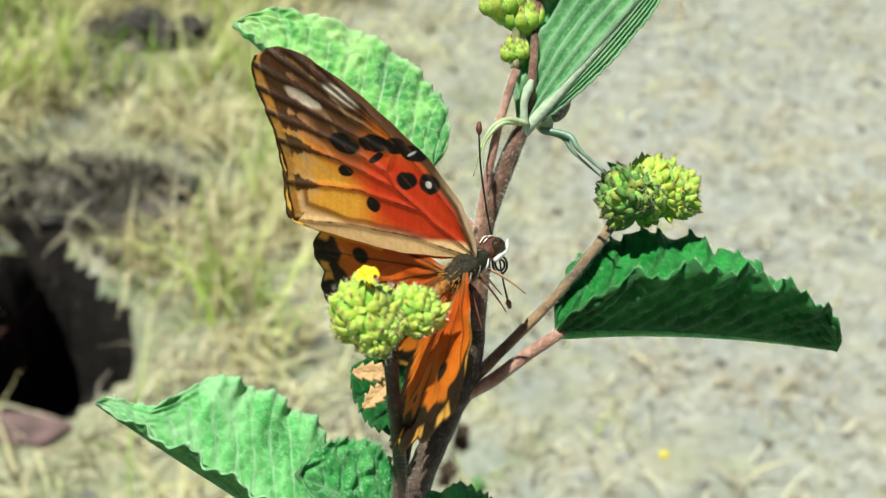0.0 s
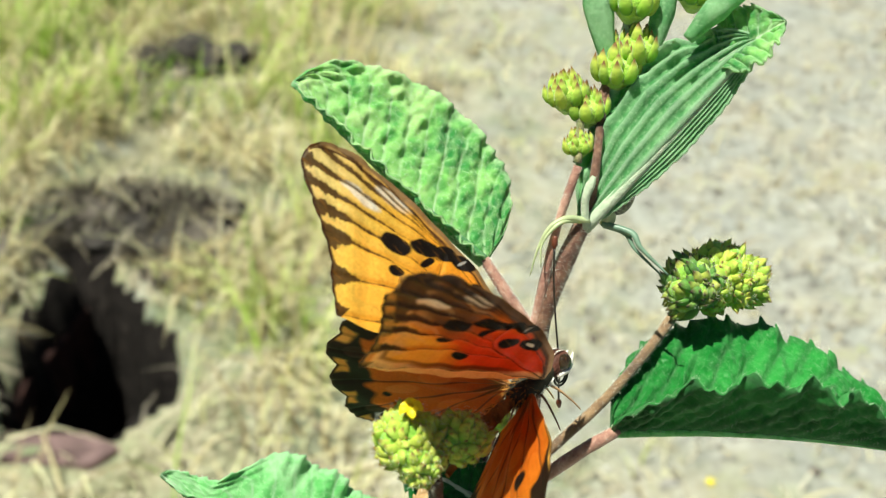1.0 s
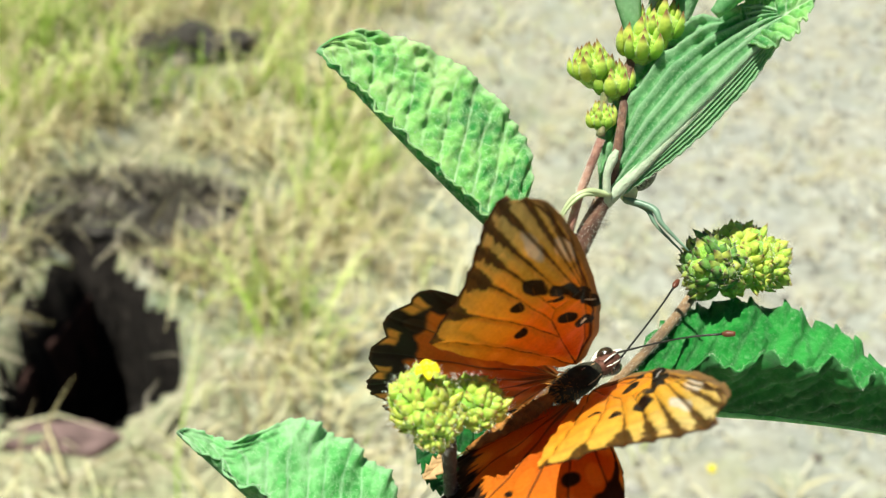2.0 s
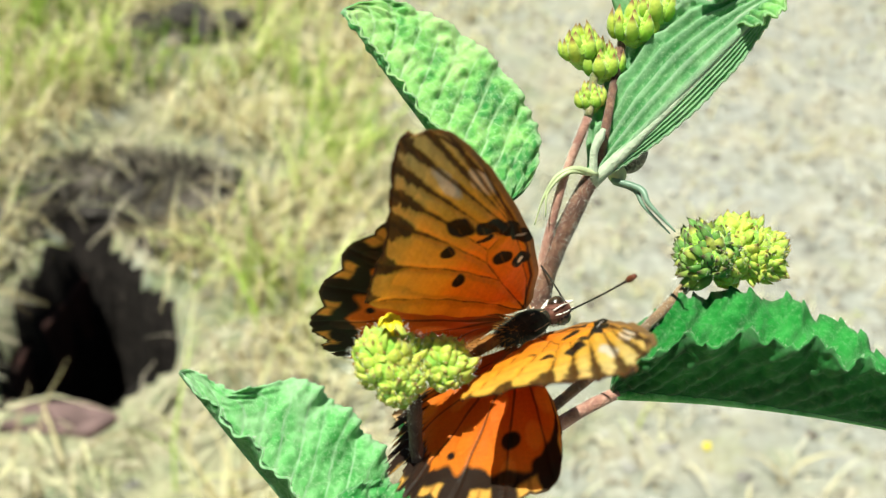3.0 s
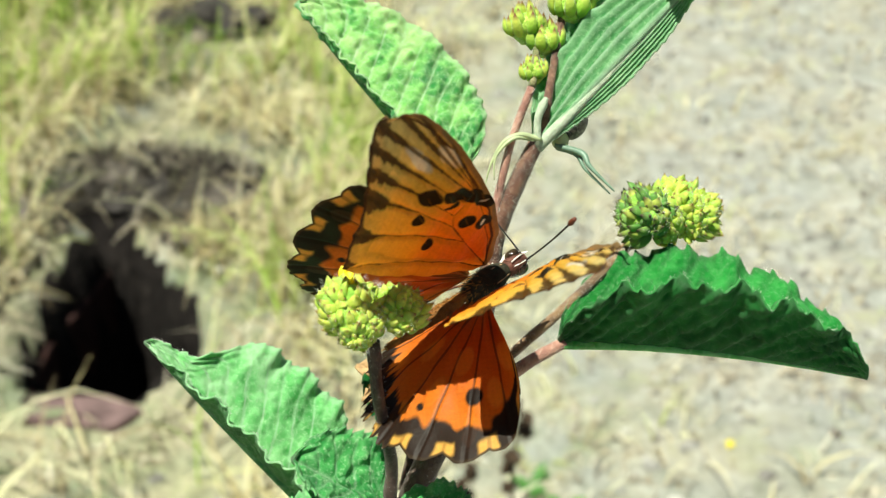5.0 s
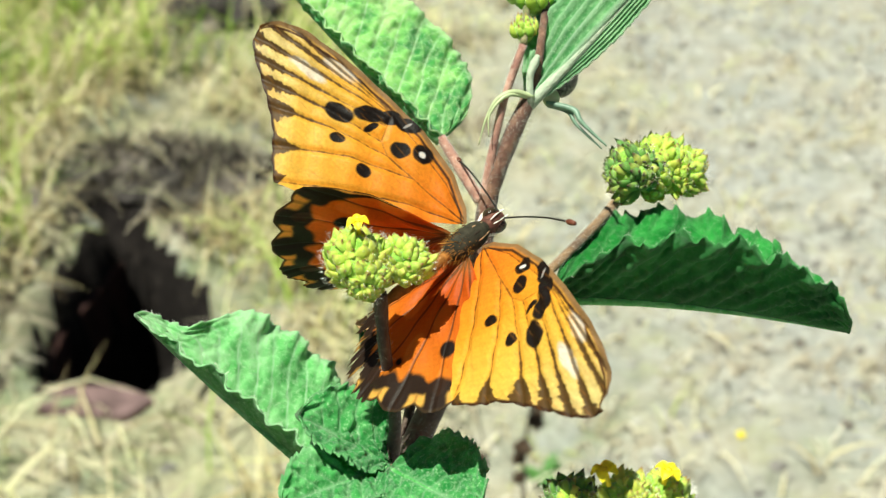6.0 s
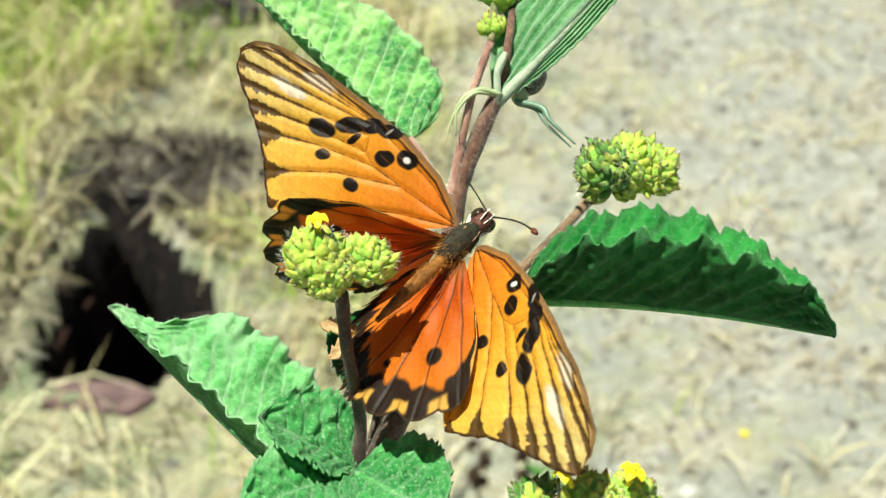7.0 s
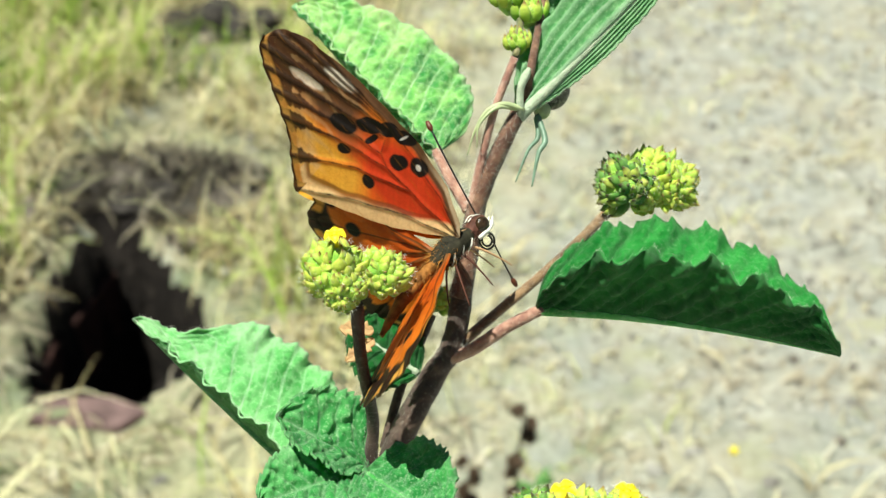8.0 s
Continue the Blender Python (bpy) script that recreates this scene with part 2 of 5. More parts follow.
def leaf_mesh(name, length, half, folds, mats, arch=0.0, sway=0.0, veins=9, teeth=20, quilt=0.7, tooth=0.7, wave=0.8, curl=0.0,
              seed=0, ns=120, nw=26, broad=0.45, pleat=0.0, taper=0.0, blunt=0.72, neck=0.0, near_wave=1.0, bumps=0.55):
    """A blade with toothed rim, sunk veins and swollen fields between them; sizes in mm. folds: degrees by which its two halves (x-, x+) rise."""
    verts, faces, vein = [], [], []
    half = half if isinstance(half, tuple) else (half, half)
    for i in range(ns + 1):
        s = i / ns
        shape = (math.sin(math.pi * min(1, s ** (math.log(0.5) / math.log(broad)))) ** blunt if 0 < s < 1 else 0.0)
        for j in range(-nw, nw + 1):
            w = j / nw
            aw = abs(w)
            side = 0 if w < 0 else 1
            phase = veins * (s * 1.08 - 0.24 * aw + 0.015 * side) + 0.22 * noise.noise(Vector((s * 7, w * 2.5, seed + 5)))
            ridge = abs((phase % 1.0) - 0.5) * 2
            field = 1 - ridge ** 3
            rim = math.sin(math.pi * (teeth * (s - 0.06 * aw)) + side)
            width = half[side] * shape * (1 - taper * s ** 3) * (1 - neck * max(0.0, min(1.0, (s - .70) / .12))) * (1 + 0.05 * noise.noise(Vector((s * 6, side * 9, seed))))
            saw = ((teeth * s + 0.3 * side) % 1.0)
            reach = aw * width + (tooth * (1 - saw) * (aw ** 8) * min(1, shape * 2.0))
            z = quilt * (field - 0.5) * min(1, aw * 5) * (1 - 0.35 * aw) * min(1, shape * 1.6)
            z += bumps * quilt * noise.noise(Vector((s * length * 0.8, w * half[side] * 0.8, seed * 3.1))) * min(1, aw * 4)
            ww = wave * min(1, (half[side] / 12.0) ** 1.3) * (near_wave * (0.6 + 1.6 * abs(noise.noise(Vector((s * 9, 3, seed))))) if side == 0 else 1.0)
            z += ww * math.sin(2 * math.pi * (veins * 0.5 * s + 0.2 * side) + seed) * aw ** 3 * min(1, shape * 1.5)
            z += ww * 0.5 * rim * aw ** 6 * min(1, shape * 1.5)
            z += pleat * half[side] / 10.0 * abs((aw * 5.0) % 1.0 - 0.5) * shape
            ang = radians(folds[side]) + curl * aw * aw
            sg = -1 if w < 0 else 1
            x = sg * (reach * math.cos(ang) - z * math.sin(ang))
            zz = reach * math.sin(ang) + z * math.cos(ang)
            y = length * s
            zz += arch * length * (s * (1 - s) * 4) * 0.25 + sway * length * s * s
            verts.append((x * MM, y * MM, zz * MM))
            fine = max(0.0, 1 - (1 - ridge) * 6) if aw > 0.03 else 1.0
            if pleat:
                fine = max(0.0, abs((aw * 5.0) % 1.0 - 0.5) * 3.6 - 0.9)
            mid = max(0.0, 1 - aw * width / 0.55)
            vein.append(max(fine * (0.85 - 0.45 * aw), mid * 0.8, 0.35 if aw > 0.955 else 0.0))
    cols = 2 * nw + 1
    for i in range(ns):
        for j in range(cols - 1):
            a = i * cols + j
            faces.append((a, a + 1, a + cols + 1, a + cols))
    me = mesh_of(name, verts, faces, mats)
    at = me.color_attributes.new("vein", "FLOAT_COLOR", "POINT")
    at.data.foreach_set("color", [c for v in vein for c in (v, v, v, 1.0)])
    return me


def rim_hairs(me, cols, count):
    """Short hairs that stand off the two rims of a blade."""
    rng = random.Random(count)
    rows = len(me.vertices) // cols
    v, f = [], []
    for _ in range(count):
        i = rng.randrange(2, rows - 2)
        j, k = rng.choice(((0, 2), (cols - 1, cols - 3)))
        p, q = me.vertices[i * cols + j].co, me.vertices[i * cols + k].co
        p = p.lerp(me.vertices[(i + 1) * cols + j].co, rng.random())
        out = (p - q).normalized() + Vector((rng.gauss(0, .35), rng.gauss(0, .35), rng.gauss(0, .35)))
        side = out.orthogonal().normalized() * .016 * MM
        n = len(v)
        v += [p + side, p - side, p + out * rng.uniform(.25, .7) * MM]
        f.append((n, n + 1, n + 2))
    return v, f


def leaf(name, base, tip, face, half, folds, mats, parent, label="", midrib=0.55, rib_mat=None, fuzzy=0, **shape):
    """A leaf blade with its midrib under the plant or under a moving holder."""
    m, length = frame_of(base, tip, face)
    me = leaf_mesh(name, length, half, folds, mats, **shape)
    ob = part(name, me, parent, label, m)
    solid = ob.modifiers.new("thickness", "SOLIDIFY")
    solid.thickness, solid.offset, solid.material_offset = 0.28 * MM, -1.0, 1
    arch, sway = shape.get("arch", 0.0), shape.get("sway", 0.0)
    pts = [(0, length * s, arch * length * (s * (1 - s)) + sway * length * s * s - 0.25) for s in (0, .2, .4, .6, .8, .97)]
    v, f = tube(pts, [midrib * 1.25, midrib, midrib * .8, midrib * .6, midrib * .4, midrib * .15], 30, 8, 0.05, 3)
    deep = parent.parent is not None
    part("midrib", mesh_of("midrib", v, f, rib_mat or STEM_PALE), parent if deep else ob, "", m if deep else None)
    if fuzzy:
        v, f = rim_hairs(me, 2 * shape.get("nw", 26) + 1, fuzzy)
        part("hairs", mesh_of("hairs", v, f, HAIR), parent if deep else ob, "fine white hairs along the rim", m if deep else None)
    return ob


# ---- flower heads ----
def bract_mesh(name, length, radius, mat, sides=8):
    """One broad pointed bract with a keel and a thin drawn-out tip, foot at the origin, along z, its back to +x."""
    verts, faces = [], []
    prof = [(0, .6), (.14, .95), (.34, 1.05), (.56, .90), (.74, .60), (.87, .30), (.95, .12), (1.0, .02)]
    for z, r in prof:
        for j in range(sides):
            t = 2 * math.pi * j / sides
            flat = .66 if math.cos(t) > 0 else .36
            keel = 1.25 if j == 0 else 1.0
            verts.append(((radius * r * flat * keel * math.cos(t) + .30 * radius * math.sin(math.pi * z) + .22 * radius * z * z) * MM, radius * r * math.sin(t) * MM, z * length * MM))
    for i in range(len(prof) - 1):
        for j in range(sides):
            q = (j + 1) % sides
            faces.append((i * sides + j, i * sides + q, (i + 1) * sides + q, (i + 1) * sides + j))
    return mesh_of(name, verts, faces, mat)


BRACTS = [bract_mesh("bract", 3.2, 1.20, BUD), bract_mesh("bract", 3.0, 1.30, BUD), bract_mesh("bract", 3.4, 1.10, BUD)]
SLIM = [bract_mesh("bract", 3.5, 1.0, BUD), bract_mesh("bract", 3.7, .85, BUD)]
BUD_DARKS = [bract_mesh("bract", 3.3, 1.12, BUD_DARK), bract_mesh("bract", 3.6, 1.0, BUD_DARK)]


def bract_turn(way, back):
    """A turn whose z runs along a bract and whose x is the bract's back."""
    z = way.normalized()
    x = back - z * back.dot(z)
    x = x.normalized() if x.length > 1e-3 else z.orthogonal().normalized()
    m = Matrix.Identity(4)
    m.col[0][:3], m.col[1][:3], m.col[2][:3] = x, z.cross(x), z
    return m


def flower_head(center, axis, radii, parent, seed=0, label="", meshes=None, size=1.0, lobes=10, name="flower_head"):
    """A head of a few crowded lobes, each a rosette of broad pointed bracts; axis is the way that the head looks. Sizes in mm."""
    rng = random.Random(seed)
    z = Vector(axis).normalized()
    x = z.orthogonal().normalized()
    y = z.cross(x)
    m = Matrix.Identity(4)
    m.col[0][:3], m.col[1][:3], m.col[2][:3], m.col[3][:3] = x, y, z, Vector(center) * MM
    head = part(name, bpy.data.meshes.new("head_core"), parent, label, m)
    golden = math.pi * (3 - math.sqrt(5))
    hv, hf = [], []
    verts, faces = [], []

    def lump(mid, r, tall):
        """One rounded lobe of the core."""
        nr, sd, o = 8, 14, len(verts)
        for i in range(nr + 1):
            a = math.pi * i / nr
            for j in range(sd):
                t = 2 * math.pi * j / sd
                d = Vector((math.sin(a) * math.cos(t), math.sin(a) * math.sin(t), -math.cos(a) * tall))
                verts.append((mid + d * r * (1 + .12 * noise.noise(d * 2.2 + Vector((seed, 0, 0))))) * MM)
        for i in range(nr):
            for j in range(sd):
                q = (j + 1) % sd
                faces.append((o + i * sd + j, o + i * sd + q, o + (i + 1) * sd + q, o + (i + 1) * sd + j))

    lump(Vector((0, 0, -.1 * radii[1])), radii[0] * .62, radii[1] / radii[0])
    for k in range(lobes):
        c = 1 - (k + .3) / lobes * 1.6
        t = golden * k + rng.uniform(-.25, .25) + seed
        s = math.sqrt(max(0, 1 - c * c))
        d = Vector((s * math.cos(t), s * math.sin(t), c))
        mid = Vector((d.x * radii[0], d.y * radii[0], d.z * radii[1])) * .60
        up = (d + Vector((rng.uniform(-.15, .15), rng.uniform(-.15, .15), .45))).normalized()
        a0 = up.orthogonal().normalized()
        b0 = up.cross(a0)
        r = size * radii[0] * rng.uniform(.33, .41)
        lump(mid, r * .98, 1.2)
        for n, rad, lean, lift in ((8, .95, .13, -1.0), (5, .66, .05, -.45), (2, .2, .02, -.1)):
            off = rng.uniform(0, 6.28)
            for q in range(n):
                a = 2 * math.pi * q / n + off + rng.uniform(-.18, .18)
                e = a0 * math.cos(a) + b0 * math.sin(a)
                way = (e * lean + up + Vector((rng.uniform(-.12, .12), rng.uniform(-.12, .12), rng.uniform(-.1, .1)))).normalized()
                spot = mid + e * rad * r + up * lift * r
                grow = r / 1.75 * rng.uniform(.85, 1.1)
                part("bract", rng.choice(meshes or BRACTS), head, "", Matrix.Translation(spot * MM) @ bract_turn(way, e) @ Matrix.Diagonal((grow, grow, grow * rng.uniform(.8, 1.1), 1)))
        for _ in range(46):
            e = (up * .8 + Vector((rng.gauss(0, .6), rng.gauss(0, .6), rng.gauss(0, .6)))).normalized()
            p = mid + e * r * 1.6
            w = e.orthogonal().normalized() * .016
            g = len(hv)
            hv += [(p + w) * MM, (p - w) * MM, (p + e * rng.uniform(.4, .9)) * MM]
            hf.append((g, g + 1, g + 2))
    head.data = mesh_of("head_core", verts, faces, BUD_CORE)
    part("hairs", mesh_of("hairs", hv, hf, HAIR), head, "fine white hairs")
    return head


def bud_cup(center, axis, r, parent, seed, label):
    """A young head: a green cup crowned by upright pointed bracts."""
    rng = random.Random(seed)
    m = Matrix.Translation(Vector(center) * MM) @ Vector(axis).normalized().to_track_quat("Z", "Y").to_matrix().to_4x4()
    v, f = tube([(0, 0, -r * 1.15), (0, 0, -r * .7), (0, 0, -r * .1), (0, 0, r * .35), (0, 0, r * .6)], [r * .25, r * .7, r * .95, r * .85, r * .4], 14, 14, .06, seed)
    cup = part("flower_bud", mesh_of("cup", v, f, BUD_CORE), parent, label, m)
    for ring, (n, rad, lean) in enumerate(((8, .78, .14), (6, .52, .04), (3, .2, .02))):
        for k in range(n):
            t = 2 * math.pi * (k + .5 * ring) / n + rng.uniform(-.12, .12)
            d = Vector((math.cos(t), math.sin(t), 0))
            way = (d * lean + Vector((rng.uniform(-.1, .1), rng.uniform(-.1, .1), 1))).normalized()
            q = bract_turn(way, d)
            part("bract", rng.choice(SLIM), cup, "", Matrix.Translation((d * rad * r + Vector((0, 0, r * (-.55 + .3 * ring)))) * MM) @ q @ Matrix.Scale(r / 2.6 * rng.uniform(.85, 1.1), 4))
    return cup


def floret(center, axis, parent, size=1.0, seed=0):
    """A small open yellow floret of five rounded petals on a short tube."""
    rng = random.Random(seed)
    z = Vector(axis).normalized()
    m = Matrix.Translation(Vector(center) * MM) @ z.to_track_quat("Z", "Y").to_matrix().to_4x4()
    verts, faces = [], []
    for p in range(5):
        a0 = 2 * math.pi * p / 5 + rng.uniform(-.1, .1)
        j0 = len(verts)
        for i in range(5):
            r = (0.25 + i * 0.36) * size
            for k in range(-2, 3):
                w = k / 2 * (0.25 + 0.75 * math.sin(math.pi * min(1, (i + 0.6) / 4.8))) * size * 0.85
                h = (0.9 - 0.10 * (i - 1.4) ** 2 * (1 + 0.3 * rng.random()) + 0.16 * abs(k)) * size
                verts.append(((r * math.cos(a0) - w * math.sin(a0)) * MM, (r * math.sin(a0) + w * math.cos(a0)) * MM, h * MM))
        for i in range(4):
            for k in range(4):
                a = j0 + i * 5 + k
                faces.append((a, a + 1, a + 6, a + 5))
    ob = part("floret", mesh_of("floret", verts, faces, PETAL), parent, "bright yellow open floret", m)
    v, f = tube([(0, 0, -1.6 * size), (0, 0, 0.3 * size), (0, 0, .9 * size)], [.3 * size, .35 * size, .5 * size], 8, 8)
    part("tube", mesh_of("tube", v, f, PETAL), ob)
    return ob


# ---- ground ----
HOLE = [(-0.52, 1.27), (-0.43, 1.16), (-0.345, 1.04), (-0.335, 0.94), (-0.43, 0.85), (-0.52, 0.86), (-0.575, 0.93), (-0.575, 1.06)]


def edge_depth(x, y):
    """How far (m) a place lies inside the pit's outline; minus outside."""
    best, inside = 9.0, False
    for i, (ax, ay) in enumerate(HOLE):
        bx, by = HOLE[(i + 1) % len(HOLE)]
        dx, dy = bx - ax, by - ay
        t = max(0, min(1, ((x - ax) * dx + (y - ay) * dy) / (dx * dx + dy * dy)))
        best = min(best, math.hypot(x - ax - t * dx, y - ay - t * dy))
        if (ay > y) != (by > y) and x < ax + (y - ay) / (by - ay) * (bx - ax):
            inside = not inside
    return best if inside else -best


def ground_height(x, y):
    h = 0.03 * noise.noise(Vector((x * 1.4, y * 1.4, 0))) + 0.010 * noise.noise(Vector((x * 7, y * 7, 3)))
    h += 0.003 * noise.noise(Vector((x * 30, y * 30, 5)))
    h += 0.05 * max(0, min(1, (-x - 0.1) / 0.8))
    d = edge_depth(x, y) + 0.02 * noise.noise(Vector((x * 18, y * 18, 9)))
    if d > -0.06:
        h += 0.025 * max(0, 1 - abs(d + 0.03) / 0.05)
    if d > 0:
        h -= 0.42 * min(1, d / 0.03) ** 0.7
    return h


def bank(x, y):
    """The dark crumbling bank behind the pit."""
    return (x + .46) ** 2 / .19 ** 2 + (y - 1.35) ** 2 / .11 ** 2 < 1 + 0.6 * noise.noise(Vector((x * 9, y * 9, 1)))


def soil_material():
    n = Nodes("soil_and_litter", 0.9, 0.2)
    pos = n.coord.outputs["Object"]
    big = n.noise(2.2, 4, 0.6, pos)
    mid = n.noise(11, 5, 0.65, pos)
    fine = n.noise(90, 5, 0.7, pos)
    grit = n.noise(380, 3, 0.7, pos)
    grey = n.ramp(n.mix(0.5, fine, n.noise(28, 5, 0.7, pos)), [(0.34, (0.15, 0.147, 0.14)), (0.5, (0.30, 0.297, 0.285)), (0.66, (0.50, 0.495, 0.48))])
    straw = n.ramp(n.mix(0.5, fine, n.noise(22, 5, 0.7, pos)), [(0.34, (0.16, 0.145, 0.085)), (0.5, (0.34, 0.32, 0.21)), (0.66, (0.56, 0.53, 0.40))])
    green = n.ramp(fine, [(0.3, (0.06, 0.08, 0.025)), (0.55, (0.15, 0.19, 0.07)), (0.8, (0.30, 0.33, 0.16))])
    s = n.add("ShaderNodeSeparateXYZ")
    n.link(pos, s.inputs[0])
    m = n.tree.nodes.new("ShaderNodeMath")
    m.operation = "MULTIPLY_ADD"
    n.link(s.outputs[0], m.inputs[0])
    m.inputs[1].default_value, m.inputs[2].default_value = 0.55, 0.10
    add = n.tree.nodes.new("ShaderNodeMath")
    add.operation = "ADD"
    n.link(m.outputs[0], add.inputs[0])
    n.link(big, add.inputs[1])
    bare = n.ramp(add.outputs[0], [(0.45, (0, 0, 0)), (0.85, (1, 1, 1))])
    base = n.mix(n.ramp(mid, [(0.42, (0, 0, 0)), (0.62, (1, 1, 1))]), straw, green)
    base = n.mix(n.mix(0.35, bare, mid), base, grey)
    # Dark gaps of shade between grass blades, put into the soil's colour.
    grass_shade = n.ramp(add.outputs[0], [(0.16, (0.85, 0.85, 0.85)), (0.50, (0, 0, 0))])
    far = n.add("ShaderNodeMapRange")
    n.link(s.outputs[1], far.inputs[0])
    far.inputs[1].default_value, far.inputs[2].default_value = 0.95, 1.35
    grass_shade = n.mix(1.0, grass_shade, far.outputs[0], "MULTIPLY")
    base = n.mix(grass_shade, base, n.ramp(fine, [(0.35, (0.022, 0.02, 0.012)), (0.65, (0.11, 0.095, 0.05))]))
    patch = n.noise(8, 5, 0.65, pos)
    base = n.mix(n.ramp(patch, [(0.48, (0, 0, 0)), (0.70, (0.45, 0.45, 0.45))]), base, (0.44, 0.37, 0.26))
    base = n.mix(n.ramp(patch, [(0.30, (0.5, 0.5, 0.5)), (0.46, (0, 0, 0))]), base, (0.27, 0.28, 0.29))
    base = n.mix(n.ramp(n.noise(16, 4, 0.6, pos), [(0.56, (0, 0, 0)), (0.72, (0.4, 0.4, 0.4))]), base, (0.28, 0.32, 0.15))
    base = n.mix(n.ramp(grit, [(0.6, (0, 0, 0)), (0.78, (0.4, 0.4, 0.4))]), base, (0.62, 0.58, 0.5))
    n.color(base)
    n.bump(n.mix(0.5, fine, grit), 0.7, 0.008)
    return n.mat


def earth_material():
    # Near-black, as the pit's shade is put into this colour; bank earth too.
    n = Nodes("dark_earth_with_pit_shade", 0.95, 0.1)
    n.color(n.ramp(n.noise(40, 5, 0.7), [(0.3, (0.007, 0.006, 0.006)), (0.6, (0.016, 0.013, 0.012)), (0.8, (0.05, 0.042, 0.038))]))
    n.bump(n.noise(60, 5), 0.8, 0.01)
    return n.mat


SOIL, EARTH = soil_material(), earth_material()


def build_ground():
    """One sheet: a fine part in view, widening rings out to the horizon."""
    xs = sorted({round(v, 4) for v in list(np.arange(-1.6, 2.0, 0.02)) + [-200, -60, -20, -8, -4, -2.6, -2, 2.4, 3, 5, 9, 20, 60, 200]})
    ys = sorted({round(v, 4) for v in list(np.arange(0.4, 3.6, 0.02)) + [-200, -60, -20, -8, -4, -2, -1, -.4, 0, .2, 4, 5, 7, 12, 25, 60, 200]})
    verts = [(x, y, ground_height(x, y) if -2 < x < 2.4 and -.5 < y < 4 else 0.0) for y in ys for x in xs]
    w = len(xs)
    faces = [(i * w + j, i * w + j + 1, (i + 1) * w + j + 1, (i + 1) * w + j) for i in range(len(ys) - 1) for j in range(w - 1)]
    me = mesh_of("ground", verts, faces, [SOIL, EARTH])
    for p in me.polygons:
        # Pit faces get the earth colour that holds their shade; bank faces share it.
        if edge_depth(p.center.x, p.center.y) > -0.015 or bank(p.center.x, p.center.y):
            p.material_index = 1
    return tagged(new("ground", me), "grey gravelly soil with dry straw litter and thin moss", "ground", kind="structure")


build_ground()


def blade_material(name, stops):
    n = Nodes(name, 0.6, 0.3)
    base = n.ramp(n.island(), stops)
    n.color(base)
    n.translucent(base, 0.35)
    return n.mat


STRAW = blade_material("dry_grass", [(0.0, (0.26, 0.19, 0.10)), (0.3, (0.66, 0.57, 0.33)), (0.7, (0.86, 0.80, 0.56)), (1.0, (0.46, 0.52, 0.16))])
GRASS = blade_material("green_grass", [(0.0, (0.12, 0.22, 0.03)), (0.3, (0.40, 0.58, 0.09)), (0.6, (0.64, 0.74, 0.25)), (0.8, (0.80, 0.72, 0.44)), (1.0, (0.30, 0.22, 0.12))])


def grass(name, label, mat, places, seed, length, width, lean):
    """Many curved tapering blades as one mesh of stuff. places: a function that returns x, y, or None."""
    rng = random.Random(seed)
    verts, faces = [], []
    for spot in places(rng):
        x, y, big = spot
        z = ground_height(x, y) - 0.004
        h = length * big * rng.uniform(.45, 1.2)
        t = rng.gauss(-0.5, 1.1) if rng.random() < .6 else rng.uniform(0, 6.28)
        d = Vector((math.cos(t), math.sin(t), 0))
        bend = lean * rng.uniform(.3, 1.3)
        side = Vector((-d.y, d.x, 0)) * width * rng.uniform(.6, 1.3)
        j = len(verts)
        for i in range(4):
            s = i / 3
            a = bend * s
            p = Vector((x, y, z)) + d * h * s * math.sin(a) + Vector((0, 0, h * s * max(0.06, math.cos(a))))
            k = (1 - s ** 2) * 0.5
            if i < 3:
                verts += [p + side * k, p - side * k]
            else:
                verts.append(p)
        faces += [(j, j + 1, j + 3, j + 2), (j + 2, j + 3, j + 5, j + 4), (j + 4, j + 5, j + 6)]
    return tagged(new(name, mesh_of(name, verts, faces, mat)), label, "grass", kind="stuff")


def bare_rim(x, y):
    """No grass in the pit, nor on the stony bank behind it."""
    return edge_depth(x, y) > -0.045 or bank(x, y) or (x + .45) ** 2 / .15 ** 2 + (y - 1.92) ** 2 / .15 ** 2 < 1


def straw_places(rng):
    out = []
    for _ in range(26000):
        x, y = rng.uniform(-1.5, 0.75), rng.uniform(0.62, 3.0)
        edge = 0.05 + 0.25 * noise.noise(Vector((x * 2, y * 2, 7)))
        dens = 1.0 if x < edge - 0.15 else max(0.05, 0.6 - (x - edge + .15) * 1.7)
        if bare_rim(x, y) or rng.random() > dens * max(0.0, 0.45 + 1.5 * noise.noise(Vector((x * 5, y * 5, 2)))) * (0.45 if y < 0.84 and -.75 < x < -0.33 else 0.22 if y < 0.93 and -.75 < x < -.33 else 1.0):
            continue
        out.append((x, y, 1.0 if x < edge else 0.45))
    for _ in range(26000):
        x, y = rng.gauss(-1.1, 1.5), rng.gauss(1.9, 1.6)
        if (-1.5 < x and .62 < y < 3.0) or x > -0.25 + 0.5 * noise.noise(Vector((x, y * 1.3, 7))) or math.hypot(x, y + .28) < .5 or (x > -1.3 and .1 < y < .7):
            continue
        out.append((x, y, .8))
    return out


